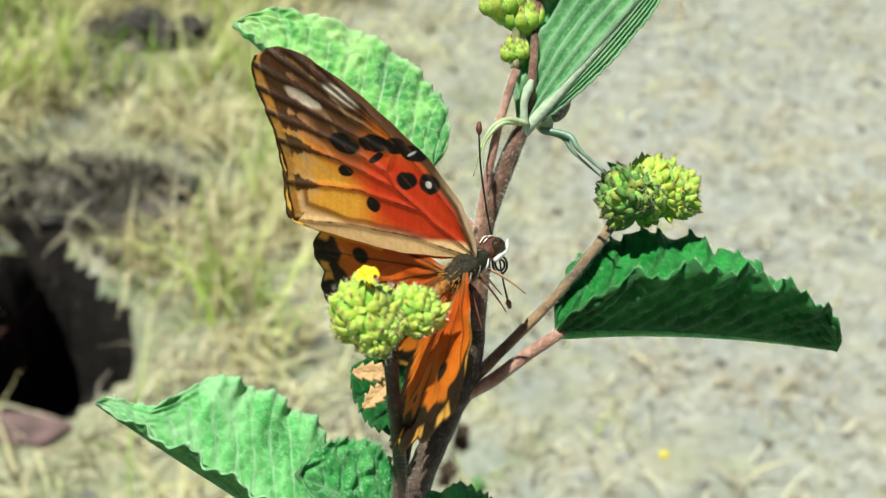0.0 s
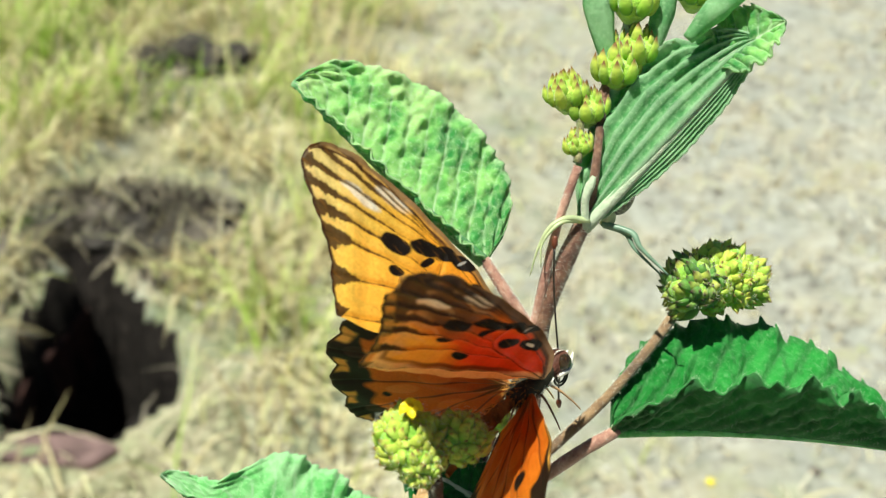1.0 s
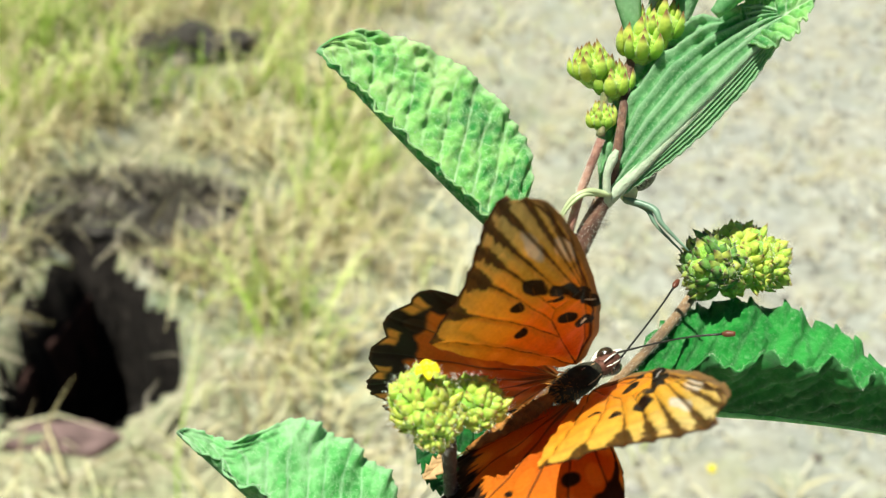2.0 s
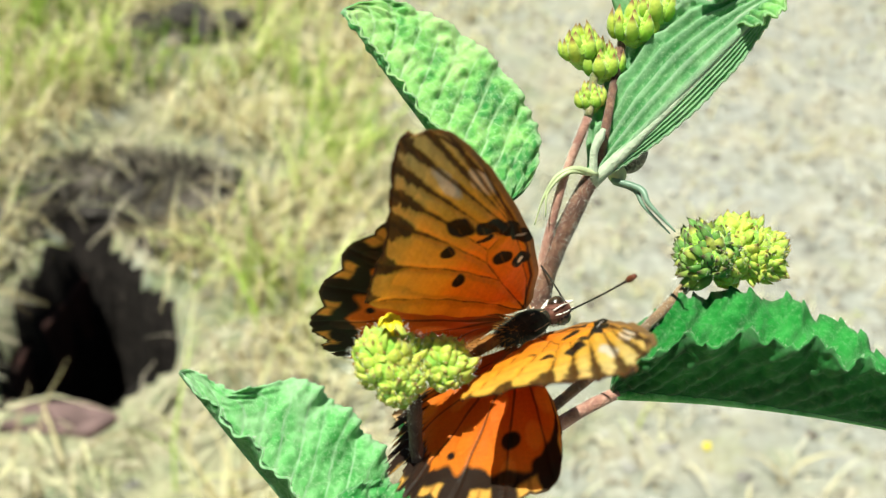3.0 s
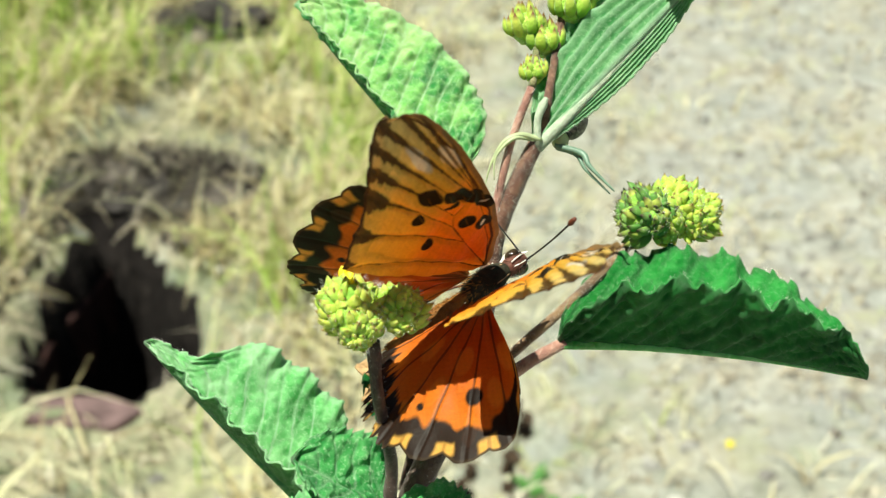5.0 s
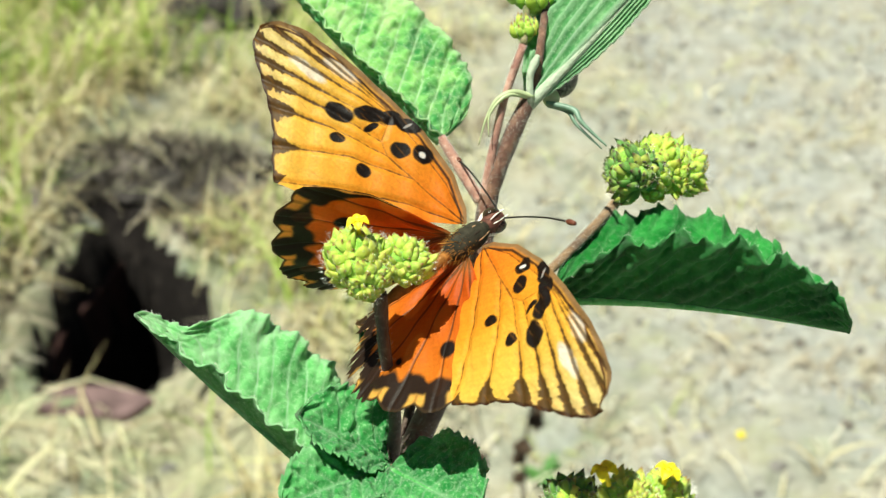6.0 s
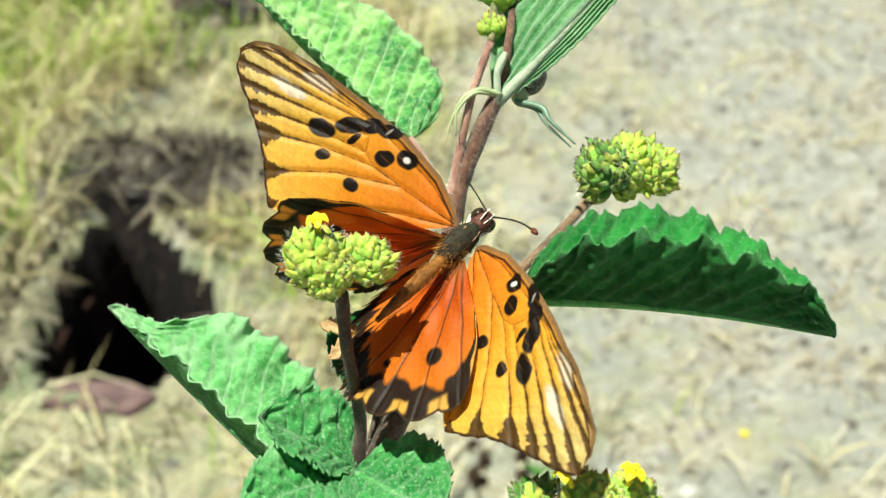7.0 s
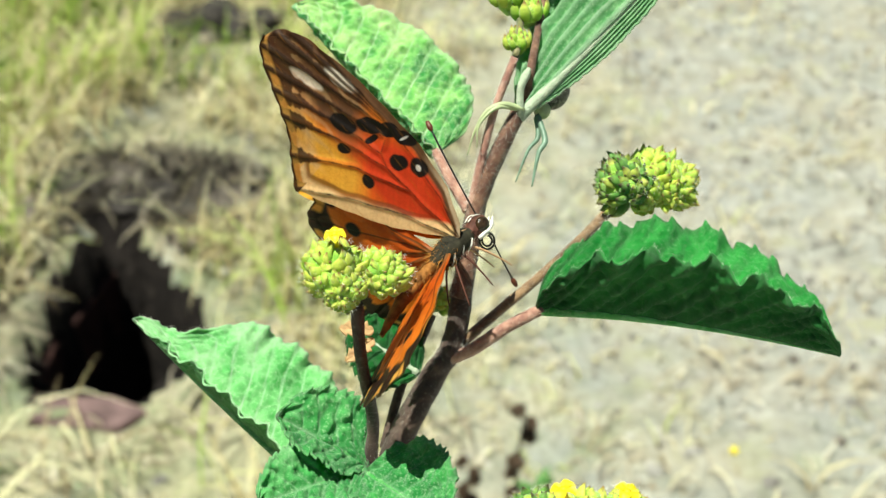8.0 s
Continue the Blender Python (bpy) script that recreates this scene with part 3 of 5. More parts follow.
def green_places(rng):
    out = []
    for _ in range(26000):
        x, y = rng.uniform(-1.6, 0.1), rng.uniform(0.62, 3.2)
        patch = 1.3 * noise.noise(Vector((x * 4.1, y * 4.1, 11))) - .1 + (0.22 if y > 1.5 else -0.12) + (0.3 if x < -0.55 else 0)
        if bare_rim(x, y) or rng.random() > patch * 1.5 * (0.0 if y < .95 and -.75 < x < -.3 else 1) or x > -0.12 + 0.25 * noise.noise(Vector((y * 3, 0, 5))):
            continue
        out.append((x, y, 1.0))
    for _ in range(26000):
        x, y = rng.gauss(-1.3, 1.5), rng.gauss(2.1, 1.6)
        if (-1.6 < x and .62 < y < 3.2) or x > -0.3 + 0.5 * noise.noise(Vector((x, y * 1.3, 5))) or rng.random() > .5 + 1.2 * noise.noise(Vector((x * 3, y * 3, 11))) or math.hypot(x, y + .28) < .5 or (x > -1.3 and .1 < y < .7):
            continue
        out.append((x, y, 1.0))
    return out


def sprig_places(rng):
    return [(x, y, 1.0) for x, y in ((rng.uniform(-.1, 1.6), rng.uniform(.65, 3.0)) for _ in range(9000))
            if noise.noise(Vector((x * 5, y * 5, 4))) + 0.25 - 0.15 * x > rng.random() * 0.9]


grass("dry_grass", "pale dry straw grass in loose tufts on the ground", STRAW, straw_places, 3, 0.16, 0.0048, 1.15)
grass("green_grass", "fresh green grass among dry straw", GRASS, green_places, 4, 0.19, 0.0055, 0.85)


def bank_places(rng):
    out = []
    while len(out) < 3000:
        x, y = rng.uniform(-1.0, -.10), rng.uniform(.86, 1.62)
        behind = (x + .46) ** 2 / .23 ** 2 + (y - 1.36) ** 2 / .14 ** 2 < rng.uniform(.3, 1.15)
        rim = -rng.uniform(.03, .11) < edge_depth(x, y) and (x < -.55 or y > 1.2)
        if (behind or rim) and edge_depth(x, y) < -.045:
            out.append((x, y, 1.0 if behind else .7))
    return out


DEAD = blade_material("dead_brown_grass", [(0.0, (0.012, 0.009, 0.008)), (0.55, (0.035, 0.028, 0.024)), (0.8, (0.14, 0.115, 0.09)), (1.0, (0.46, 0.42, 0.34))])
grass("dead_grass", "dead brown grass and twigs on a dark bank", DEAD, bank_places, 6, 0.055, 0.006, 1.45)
grass("sparse_dry_grass", "short sparse dry grass lying on bare soil", STRAW, sprig_places, 5, 0.032, 0.0034, 1.5)


def litter_places(rng):
    out = []
    while len(out) < 9000:
        x, y = rng.uniform(-1.2, 1.7), rng.uniform(.6, 3.0)
        if edge_depth(x, y) < -.02 and noise.noise(Vector((x * 6, y * 9, 14))) + .25 > rng.random() * (.7 if x < .1 else 1.1):
            out.append((x, y, 1.0 if x < .1 else .6))
    return out


STRAW_PALE = blade_material("bleached_straw", [(0.0, (0.30, 0.24, 0.17)), (0.4, (0.50, 0.43, 0.32)), (0.8, (0.74, 0.68, 0.55)), (1.0, (0.17, 0.14, 0.11))])
grass("straw_litter", "bleached straw lying flat on the soil", STRAW_PALE, litter_places, 9, 0.075, 0.004, 1.75)


def gravel():
    """Grit and small gravel, too many to count, as one mesh."""
    rng = random.Random(31)
    verts, faces = [], []
    for _ in range(9000):
        x, y = rng.uniform(-.35, 1.8), rng.uniform(.62, 3.2)
        if edge_depth(x, y) > -.05 or noise.noise(Vector((x * 4, y * 7, 21))) + .35 + .25 * min(x, .8) < rng.random():
            continue
        r = rng.uniform(.0022, .0065) * (1.8 if rng.random() < .06 else 1)
        z = ground_height(x, y) + r * .15
        j = len(verts)
        a0 = rng.uniform(0, 6.28)
        for k in range(5):
            a = a0 + 2 * math.pi * k / 5
            q = r * rng.uniform(.75, 1.3)
            verts.append((x + q * math.cos(a) * 1.25, y + q * math.sin(a), z + r * rng.uniform(-.15, .15)))
        verts += [(x + r * rng.uniform(-.3, .3), y + r * rng.uniform(-.3, .3), z + r * rng.uniform(.5, .8)), (x, y, z - r * .5)]
        for k in range(5):
            q = (k + 1) % 5
            faces += [(j + k, j + q, j + 5), (j + q, j + k, j + 6)]
    n = Nodes("mixed_gravel", 0.85, 0.3)
    base = n.ramp(n.island(), [(0.0, (0.09, 0.08, 0.08)), (0.35, (0.20, 0.19, 0.18)), (0.8, (0.34, 0.33, 0.31)), (1.0, (0.52, 0.50, 0.46))])
    n.color(n.mix(n.ramp(n.noise(300, 4), [(0.4, (0, 0, 0)), (0.7, (0.4, 0.4, 0.4))]), base, (0.20, 0.17, 0.13)))
    return tagged(new("gravel", mesh_of("gravel", verts, faces, n.mat, smooth=False)), "grey and pale grit strewn over bare soil", "gravel", kind="stuff")


gravel()


# stones, twigs and rusty sheet round the pit
def stone_mesh(seed, r, mat):
    rng = random.Random(seed)
    bm = bmesh.new()
    bmesh.ops.create_icosphere(bm, subdivisions=3 if r > .02 else 2, radius=r)
    for v in bm.verts:
        k = 0.8 + 0.45 * noise.noise(v.co * (1.6 / r) + Vector((seed, 0, 0))) + 0.2 * noise.noise(v.co * (4.5 / r) + Vector((0, seed, 0)))
        v.co = Vector((v.co.x * k * 1.2, v.co.y * k, v.co.z * k * 0.65))
    me = bpy.data.meshes.new("stone")
    bm.to_mesh(me)
    bm.free()
    me.materials.append(mat)
    return me


STONE = plain("weathered_stone", (0.13, 0.11, 0.095), 0.85, 0.3, 0.45, 60)
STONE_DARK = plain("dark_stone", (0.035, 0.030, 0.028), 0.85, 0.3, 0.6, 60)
RUST = plain("rusty_iron", (0.035, 0.014, 0.012), 0.8, 0.3, 0.55, 50)
SLAB = plain("purple_brown_stone", (0.14, 0.09, 0.09), 0.85, 0.25, 0.35, 45)
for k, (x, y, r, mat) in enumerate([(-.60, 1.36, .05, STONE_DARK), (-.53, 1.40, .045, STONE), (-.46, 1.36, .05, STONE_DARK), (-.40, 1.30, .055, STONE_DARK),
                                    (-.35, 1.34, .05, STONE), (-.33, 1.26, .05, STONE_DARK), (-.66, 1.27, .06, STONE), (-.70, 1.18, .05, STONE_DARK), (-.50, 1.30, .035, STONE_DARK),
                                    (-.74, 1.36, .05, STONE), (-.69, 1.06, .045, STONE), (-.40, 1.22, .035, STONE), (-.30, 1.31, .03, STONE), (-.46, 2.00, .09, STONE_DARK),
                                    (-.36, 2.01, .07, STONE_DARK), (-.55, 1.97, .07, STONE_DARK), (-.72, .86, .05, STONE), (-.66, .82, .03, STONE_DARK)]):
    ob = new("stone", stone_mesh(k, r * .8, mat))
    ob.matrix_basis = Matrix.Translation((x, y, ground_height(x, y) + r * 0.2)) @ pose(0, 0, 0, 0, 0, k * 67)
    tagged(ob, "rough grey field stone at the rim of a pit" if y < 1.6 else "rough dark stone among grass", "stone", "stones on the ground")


def slab(name, label, cat, pts, thick, mat, z):
    """A worn flat piece with an uneven outline lying or leaning at the pit."""
    bm = bmesh.new()
    top = [bm.verts.new((x, y, z(x, y) + 0.004 * noise.noise(Vector((x * 40, y * 40, 1))))) for x, y in pts]
    f = bm.faces.new(top)
    ext = bmesh.ops.extrude_face_region(bm, geom=[f])
    for v in [g for g in ext["geom"] if isinstance(g, bmesh.types.BMVert)]:
        v.co.z -= thick
    bmesh.ops.recalc_face_normals(bm, faces=bm.faces)
    bmesh.ops.bevel(bm, geom=bm.edges[:], offset=0.003, segments=1, affect="EDGES")
    me = bpy.data.meshes.new(name)
    bm.to_mesh(me)
    bm.free()
    me.materials.append(mat)
    return tagged(new(name, me), label, cat)


slab("rusty_plate", "rusted iron sheet standing in the pit", "iron plate", [(-.59, .94), (-.575, .945), (-.570, 1.06), (-.515, 1.235), (-.53, 1.245), (-.588, 1.06)], 0.30, RUST, lambda x, y: -0.035)
slab("flat_stone", "purple-brown flat stone at the rim of a pit", "stone", [(-.53, .815), (-.41, .805), (-.375, .84), (-.43, .868), (-.52, .862)], 0.04, SLAB, lambda x, y: ground_height(-.45, .80) + 0.012)
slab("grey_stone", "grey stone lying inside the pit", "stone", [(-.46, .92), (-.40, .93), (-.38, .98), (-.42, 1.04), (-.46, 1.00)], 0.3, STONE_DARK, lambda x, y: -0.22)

# pebbles on the bare soil
PEBBLES = [stone_mesh(100 + k, 0.006, STONE) for k in range(4)]
rng = random.Random(8)
for k in range(140):
    x, y = rng.uniform(0.05, 1.3), rng.uniform(.75, 2.9)
    ob = new("pebble", PEBBLES[k % 4])
    ob.matrix_basis = Matrix.Translation((x, y, ground_height(x, y) + 0.002)) @ pose(0, 0, 0, 0, 0, rng.uniform(0, 360)) @ Matrix.Scale(rng.uniform(.4, 1.7), 4)
    tagged(ob, "small pale pebble on bare soil", "pebble", "pebbles on the bare soil")


# a dried weed and small yellow flowers near the ground
WEED = plain("dead_brown_stalk", (0.055, 0.035, 0.022), 0.8, 0.2, 0.5, 80)
WEED_LEAF = plain("small_weed_leaf", (0.10, 0.24, 0.06), 0.6, 0.3, 0.4, 80, 0.3)


def dried_weed(x, y, h, seed):
    z0 = ground_height(x, y)
    ob = thing("dried_weed", "dead brown weed stalk with withered seed heads", "weed", pose(x, y, z0 - .005))
    k = 1000
    stalk("stalk", [(0, 0, 0), (3, 2, h * .4 * k), (-2, 0, h * .75 * k), (2, 1, h * k)], [3.0, 2.4, 1.8, 1.0], WEED, ob, seed=seed)
    rg = random.Random(seed)
    for i, (s, r) in enumerate([(1.0, 9), (.95, 8), (.9, 10), (.82, 11), (.76, 9), (.70, 9)]):
        me = stone_mesh(40 + i, r * MM, WEED)
        t = rg.uniform(0, 6.28)
        part("seed_head", me, ob, "withered dark seed head", pose(math.cos(t) * .008, math.sin(t) * .008, h * s, rg.uniform(0, 90), 0, rg.uniform(0, 180)) @ Matrix.Diagonal((.8, .8, 1.9, 1)))
    return ob


dried_weed(0.085, 0.52, 0.385, 5)
dried_weed(0.040, 0.60, 0.22, 9)


def ground_weed(x, y, seed):
    ob = thing("ground_weed", "low green weed rosette on bare soil", "weed", pose(x, y, ground_height(x, y)), "weeds on the soil")
    rg = random.Random(seed)
    for i in range(7):
        t = rg.uniform(0, 6.28)
        a, b = Vector((0, 0, 4)), Vector((math.cos(t) * 30, math.sin(t) * 30, rg.uniform(8, 22)))
        m, ln = frame_of(a, b, (0, 0, 1))
        part("leaf", leaf_mesh("leaf", ln, 6, (12, 12), WEED_LEAF, ns=14, nw=4, seed=i, quilt=.2, tooth=.3, wave=.3), ob, "", m)
    return ob


for x, y, s in ((.13, .74, 1), (.17, .70, 2)):
    ground_weed(x, y, s)


def ground_flower(x, y, size):
    ob = thing("yellow_flower", "tiny yellow flower fallen on bare soil", "flower", pose(x, y, ground_height(x, y)), "yellow flowers on the soil")
    f = floret((0, 0, 2), (0.1, -0.3, 1), ob, size, 3)
    return ob


for x, y in ((.395, .80), (.02, 2.62)):
    ground_flower(x, y, 3.6)


# ---- the shrub ----
PLANT = [
    (0, 0.0125, -0.14961, 1.06276, -35.46, -0.98, 1.33),
    (0.5, 0.01114, -0.15274, 1.05641, -32.89, -1.12, 2.5),
    (1, 0.01367, -0.15687, 1.056, -29.5, -1.46, -1.55),
    (1.5, 0.01564, -0.15623, 1.05708, -29.05, -0.14, -1.37),
    (3, 0.01385, -0.15789, 1.05925, -36.0, -1.99, -7.67),
    (3.5, 0.00915, -0.1572, 1.05748, -35.93, -0.92, -5.21),
    (4, 0.00525, -0.15718, 1.05699, -35.19, -0.29, -6.05),
    (4.5, 0.00161, -0.15186, 1.057, -35.48, -0.76, -2.63),
    (5, 0.00495, -0.14545, 1.056, -37.28, -1.77, -4.82),
    (6.5, -0.0, -0.14065, 1.05969, -38.0, -0.0, 0.0),
    (7, -0.00252, -0.14301, 1.05976, -38.4, -0.79, -0.76),
    (7.5, 0.0035, -0.14288, 1.05683, -36.69, -0.39, -2.46),
    (8, 0.00161, -0.13811, 1.05757, -35.33, -0.75, -4.33),
]
BUTTERFLY = [
    (0, 0.01314, -0.15607, 1.07259, 4.53, -31.81, -45.76),
    (0.5, 0.01172, -0.15946, 1.06591, 9.04, -32.68, -46.23),
    (0.7, 0.01327, -0.16273, 1.0636, 8.35, -27.57, -44.77),
    (1, 0.01554, -0.16452, 1.06431, 6.18, -14.0, -46.63),
    (1.5, 0.01898, -0.16403, 1.06523, 1.97, 4.63, -48.89),
    (1.6, 0.02117, -0.16565, 1.0634, 13.77, 30.91, -47.25),
    (2.8, 0.02108, -0.16591, 1.06667, 7.44, 41.28, -55.04),
    (3, 0.01469, -0.16479, 1.0684, 5.24, 41.87, -57.0),
    (3.4, 0.01231, -0.16487, 1.0662, 26.46, 43.3, -48.0),
    (3.5, 0.01152, -0.16489, 1.06565, 30.64, 34.52, -33.71),
    (3.6, 0.01392, -0.16486, 1.06572, 19.37, 31.49, -29.81),
    (3.8, 0.00873, -0.16474, 1.06551, 27.58, 35.37, -34.48),
    (4, 0.00917, -0.165, 1.06505, 17.52, 38.13, -38.21),
    (4.2, 0.00458, -0.16213, 1.06588, 17.22, 37.02, -36.39),
    (4.5, 0.00568, -0.15942, 1.06535, 13.18, 39.41, -39.84),
    (4.8, 0.00343, -0.15488, 1.06555, 9.83, 42.75, -45.84),
    (5, 0.00778, -0.15234, 1.06515, 9.1, 37.19, -45.68),
    (5.2, 0.00367, -0.15228, 1.06483, 24.49, 32.13, -38.12),
    (6.3, 0.00384, -0.14796, 1.06855, 2.56, 38.62, -38.61),
    (6.5, 0.00436, -0.14807, 1.06806, 7.78, 34.45, -32.41),
    (7, 0.00209, -0.15032, 1.06827, 4.97, 34.97, -33.09),
    (7.3, 0.00256, -0.15214, 1.06409, 25.02, 27.46, -43.86),
    (7.5, 0.00639, -0.149, 1.06695, -6.98, 3.83, -52.16),
    (7.7, 0.00075, -0.14615, 1.06846, 9.48, -32.63, -45.92),
    (8, 0.00251, -0.14531, 1.06629, 14.07, -33.92, -51.25),
]
RF = [
    (0, 0.0018, 0.001, 0.0009, 110.15, -58.88, -172.17),
    (0.5, 0.0018, 0.001, 0.0009, 123.21, -57.42, 177.32),
    (0.7, 0.0018, 0.001, 0.0009, 121.16, -49.95, 174.7),
    (1, 0.0018, 0.001, 0.0009, 21.5, -52.76, -70.07),
    (1.5, 0.0018, 0.001, 0.0009, 32.57, -52.34, -61.26),
    (1.6, 0.0018, 0.001, 0.0009, 38.23, -71.8, -49.35),
    (2.8, 0.0018, 0.001, 0.0009, 74.36, -72.43, -67.04),
    (3, 0.0018, 0.001, 0.0009, 61.71, -74.43, -63.8),
    (3.4, 0.0018, 0.001, 0.0009, -28.07, -74.81, 19.52),
    (3.5, 0.0018, 0.001, 0.0009, 5.59, -60.4, -14.03),
    (3.6, 0.0018, 0.001, 0.0009, 37.8, -52.85, -34.22),
    (3.8, 0.0018, 0.001, 0.0009, 17.05, -62.01, -18.67),
    (4, 0.0018, 0.001, 0.0009, 19.39, -60.81, -30.49),
    (4.2, 0.0018, 0.001, 0.0009, 18.64, -61.29, -31.49),
    (4.5, 0.0018, 0.001, 0.0009, 31.22, -70.49, -40.91),
    (4.8, 0.0018, 0.001, 0.0009, 95.04, -82.31, -93.1),
    (5, 0.0018, 0.001, 0.0009, 54.15, -77.42, -61.49),
    (5.2, 0.0018, 0.001, 0.0009, -10.22, -71.61, -5.36),
    (6.3, 0.0018, 0.001, 0.0009, 61.8, -32.9, -43.19),
    (6.5, 0.0018, 0.001, 0.0009, 59.58, -27.62, -43.74),
    (7, 0.0018, 0.001, 0.0009, 61.32, -27.56, -43.86),
    (7.3, 0.0018, 0.001, 0.0009, 0.09, -63.92, -10.78),
    (7.5, 0.0018, 0.001, 0.0009, 40.61, -39.42, -56.69),
    (7.7, 0.0018, 0.001, 0.0009, 105.58, -65.61, -177.6),
    (8, 0.0018, 0.001, 0.0009, 119.68, -67.13, 179.82),
]
LF = [
    (0, -0.0018, 0.001, 0.0009, 65.93, 57.8, 2.15),
    (0.5, -0.0018, 0.001, 0.0009, 56.27, 56.46, -6.96),
    (0.7, -0.0018, 0.001, 0.0009, 55.4, 46.79, -10.54),
    (1, -0.0018, 0.001, 0.0009, 5.34, 54.21, 16.04),
    (1.5, -0.0018, 0.001, 0.0009, 75.44, 55.8, 58.59),
    (1.6, -0.0018, 0.001, 0.0009, 42.35, 62.43, 36.7),
    (2.8, -0.0018, 0.001, 0.0009, 50.85, 48.07, 38.97),
    (3, -0.0018, 0.001, 0.0009, 32.25, 49.12, 40.35),
    (3.4, -0.0018, 0.001, 0.0009, -30.77, 82.09, -31.37),
    (3.5, -0.0018, 0.001, 0.0009, 175.09, 85.63, 174.73),
    (3.6, -0.0018, 0.001, 0.0009, 150.73, 62.75, 152.75),
    (3.8, -0.0018, 0.001, 0.0009, 162.14, 78.95, 163.5),
    (4, -0.0018, 0.001, 0.0009, 73.08, 80.34, 68.21),
    (4.2, -0.0018, 0.001, 0.0009, 70.78, 77.12, 65.02),
    (4.5, -0.0018, 0.001, 0.0009, 68.47, 74.69, 66.91),
    (4.8, -0.0018, 0.001, 0.0009, 59.71, 73.89, 65.17),
    (5, -0.0018, 0.001, 0.0009, 42.99, 54.67, 43.59),
    (5.2, -0.0018, 0.001, 0.0009, 15.86, 60.26, 15.4),
    (6.3, -0.0018, 0.001, 0.0009, 21.46, -18.76, 4.17),
    (6.5, -0.0018, 0.001, 0.0009, 33.75, -11.99, -0.33),
    (7, -0.0018, 0.001, 0.0009, 40.35, -10.63, 1.62),
    (7.3, -0.0018, 0.001, 0.0009, 48.46, 58.81, 22.18),
    (7.5, -0.0018, 0.001, 0.0009, 103.8, 48.3, 80.56),
    (7.7, -0.0018, 0.001, 0.0009, 65.46, 62.52, -5.08),
    (8, -0.0018, 0.001, 0.0009, 52.11, 63.29, -8.01),
]
RH = [
    (0, 0.0018, -0.0016, 0.0005, 38.45, 12.32, -44.94),
    (0.5, 0.0018, -0.0016, 0.0005, 35.42, 9.24, -42.15),
    (0.7, 0.0018, -0.0016, 0.0005, 36.18, -2.64, -37.2),
    (1, 0.0018, -0.0016, 0.0005, 44.98, -16.13, -31.93),
    (1.5, 0.0018, -0.0016, 0.0005, 60.61, -26.56, -34.49),
    (1.6, 0.0018, -0.0016, 0.0005, 9.16, -45.25, -15.1),
    (2.8, 0.0018, -0.0016, 0.0005, 41.27, -52.77, -26.5),
    (3, 0.0018, -0.0016, 0.0005, 28.3, -46.03, -12.57),
    (3.4, 0.0018, -0.0016, 0.0005, -10.09, -50.58, 3.49),
    (3.5, 0.0018, -0.0016, 0.0005, 4.4, -49.27, -20.3),
    (3.6, 0.0018, -0.0016, 0.0005, 24.95, -38.58, -41.13),
    (3.8, 0.0018, -0.0016, 0.0005, 16.11, -49.19, -28.07),
    (4, 0.0018, -0.0016, 0.0005, 26.27, -47.99, -33.87),
    (4.2, 0.0018, -0.0016, 0.0005, 23.17, -48.63, -30.41),
    (4.5, 0.0018, -0.0016, 0.0005, 24.4, -41.92, -27.24),
    (4.8, 0.0018, -0.0016, 0.0005, 33.42, -50.38, -21.65),
    (5, 0.0018, -0.0016, 0.0005, 32.95, -31.02, -21.15),
    (5.2, 0.0018, -0.0016, 0.0005, -2.04, -35.17, -13.53),
    (6.3, 0.0018, -0.0016, 0.0005, 60.44, -26.36, -45.11),
    (6.5, 0.0018, -0.0016, 0.0005, 54.4, -21.85, -45.8),
    (7, 0.0018, -0.0016, 0.0005, 54.9, -20.63, -45.32),
    (7.3, 0.0018, -0.0016, 0.0005, 7.56, -35.2, -14.97),
    (7.5, 0.0018, -0.0016, 0.0005, 60.72, -1.17, -37.41),
    (7.7, 0.0018, -0.0016, 0.0005, 29.25, -2.42, -44.97),
    (8, 0.0018, -0.0016, 0.0005, 27.94, 3.95, -46.21),
]
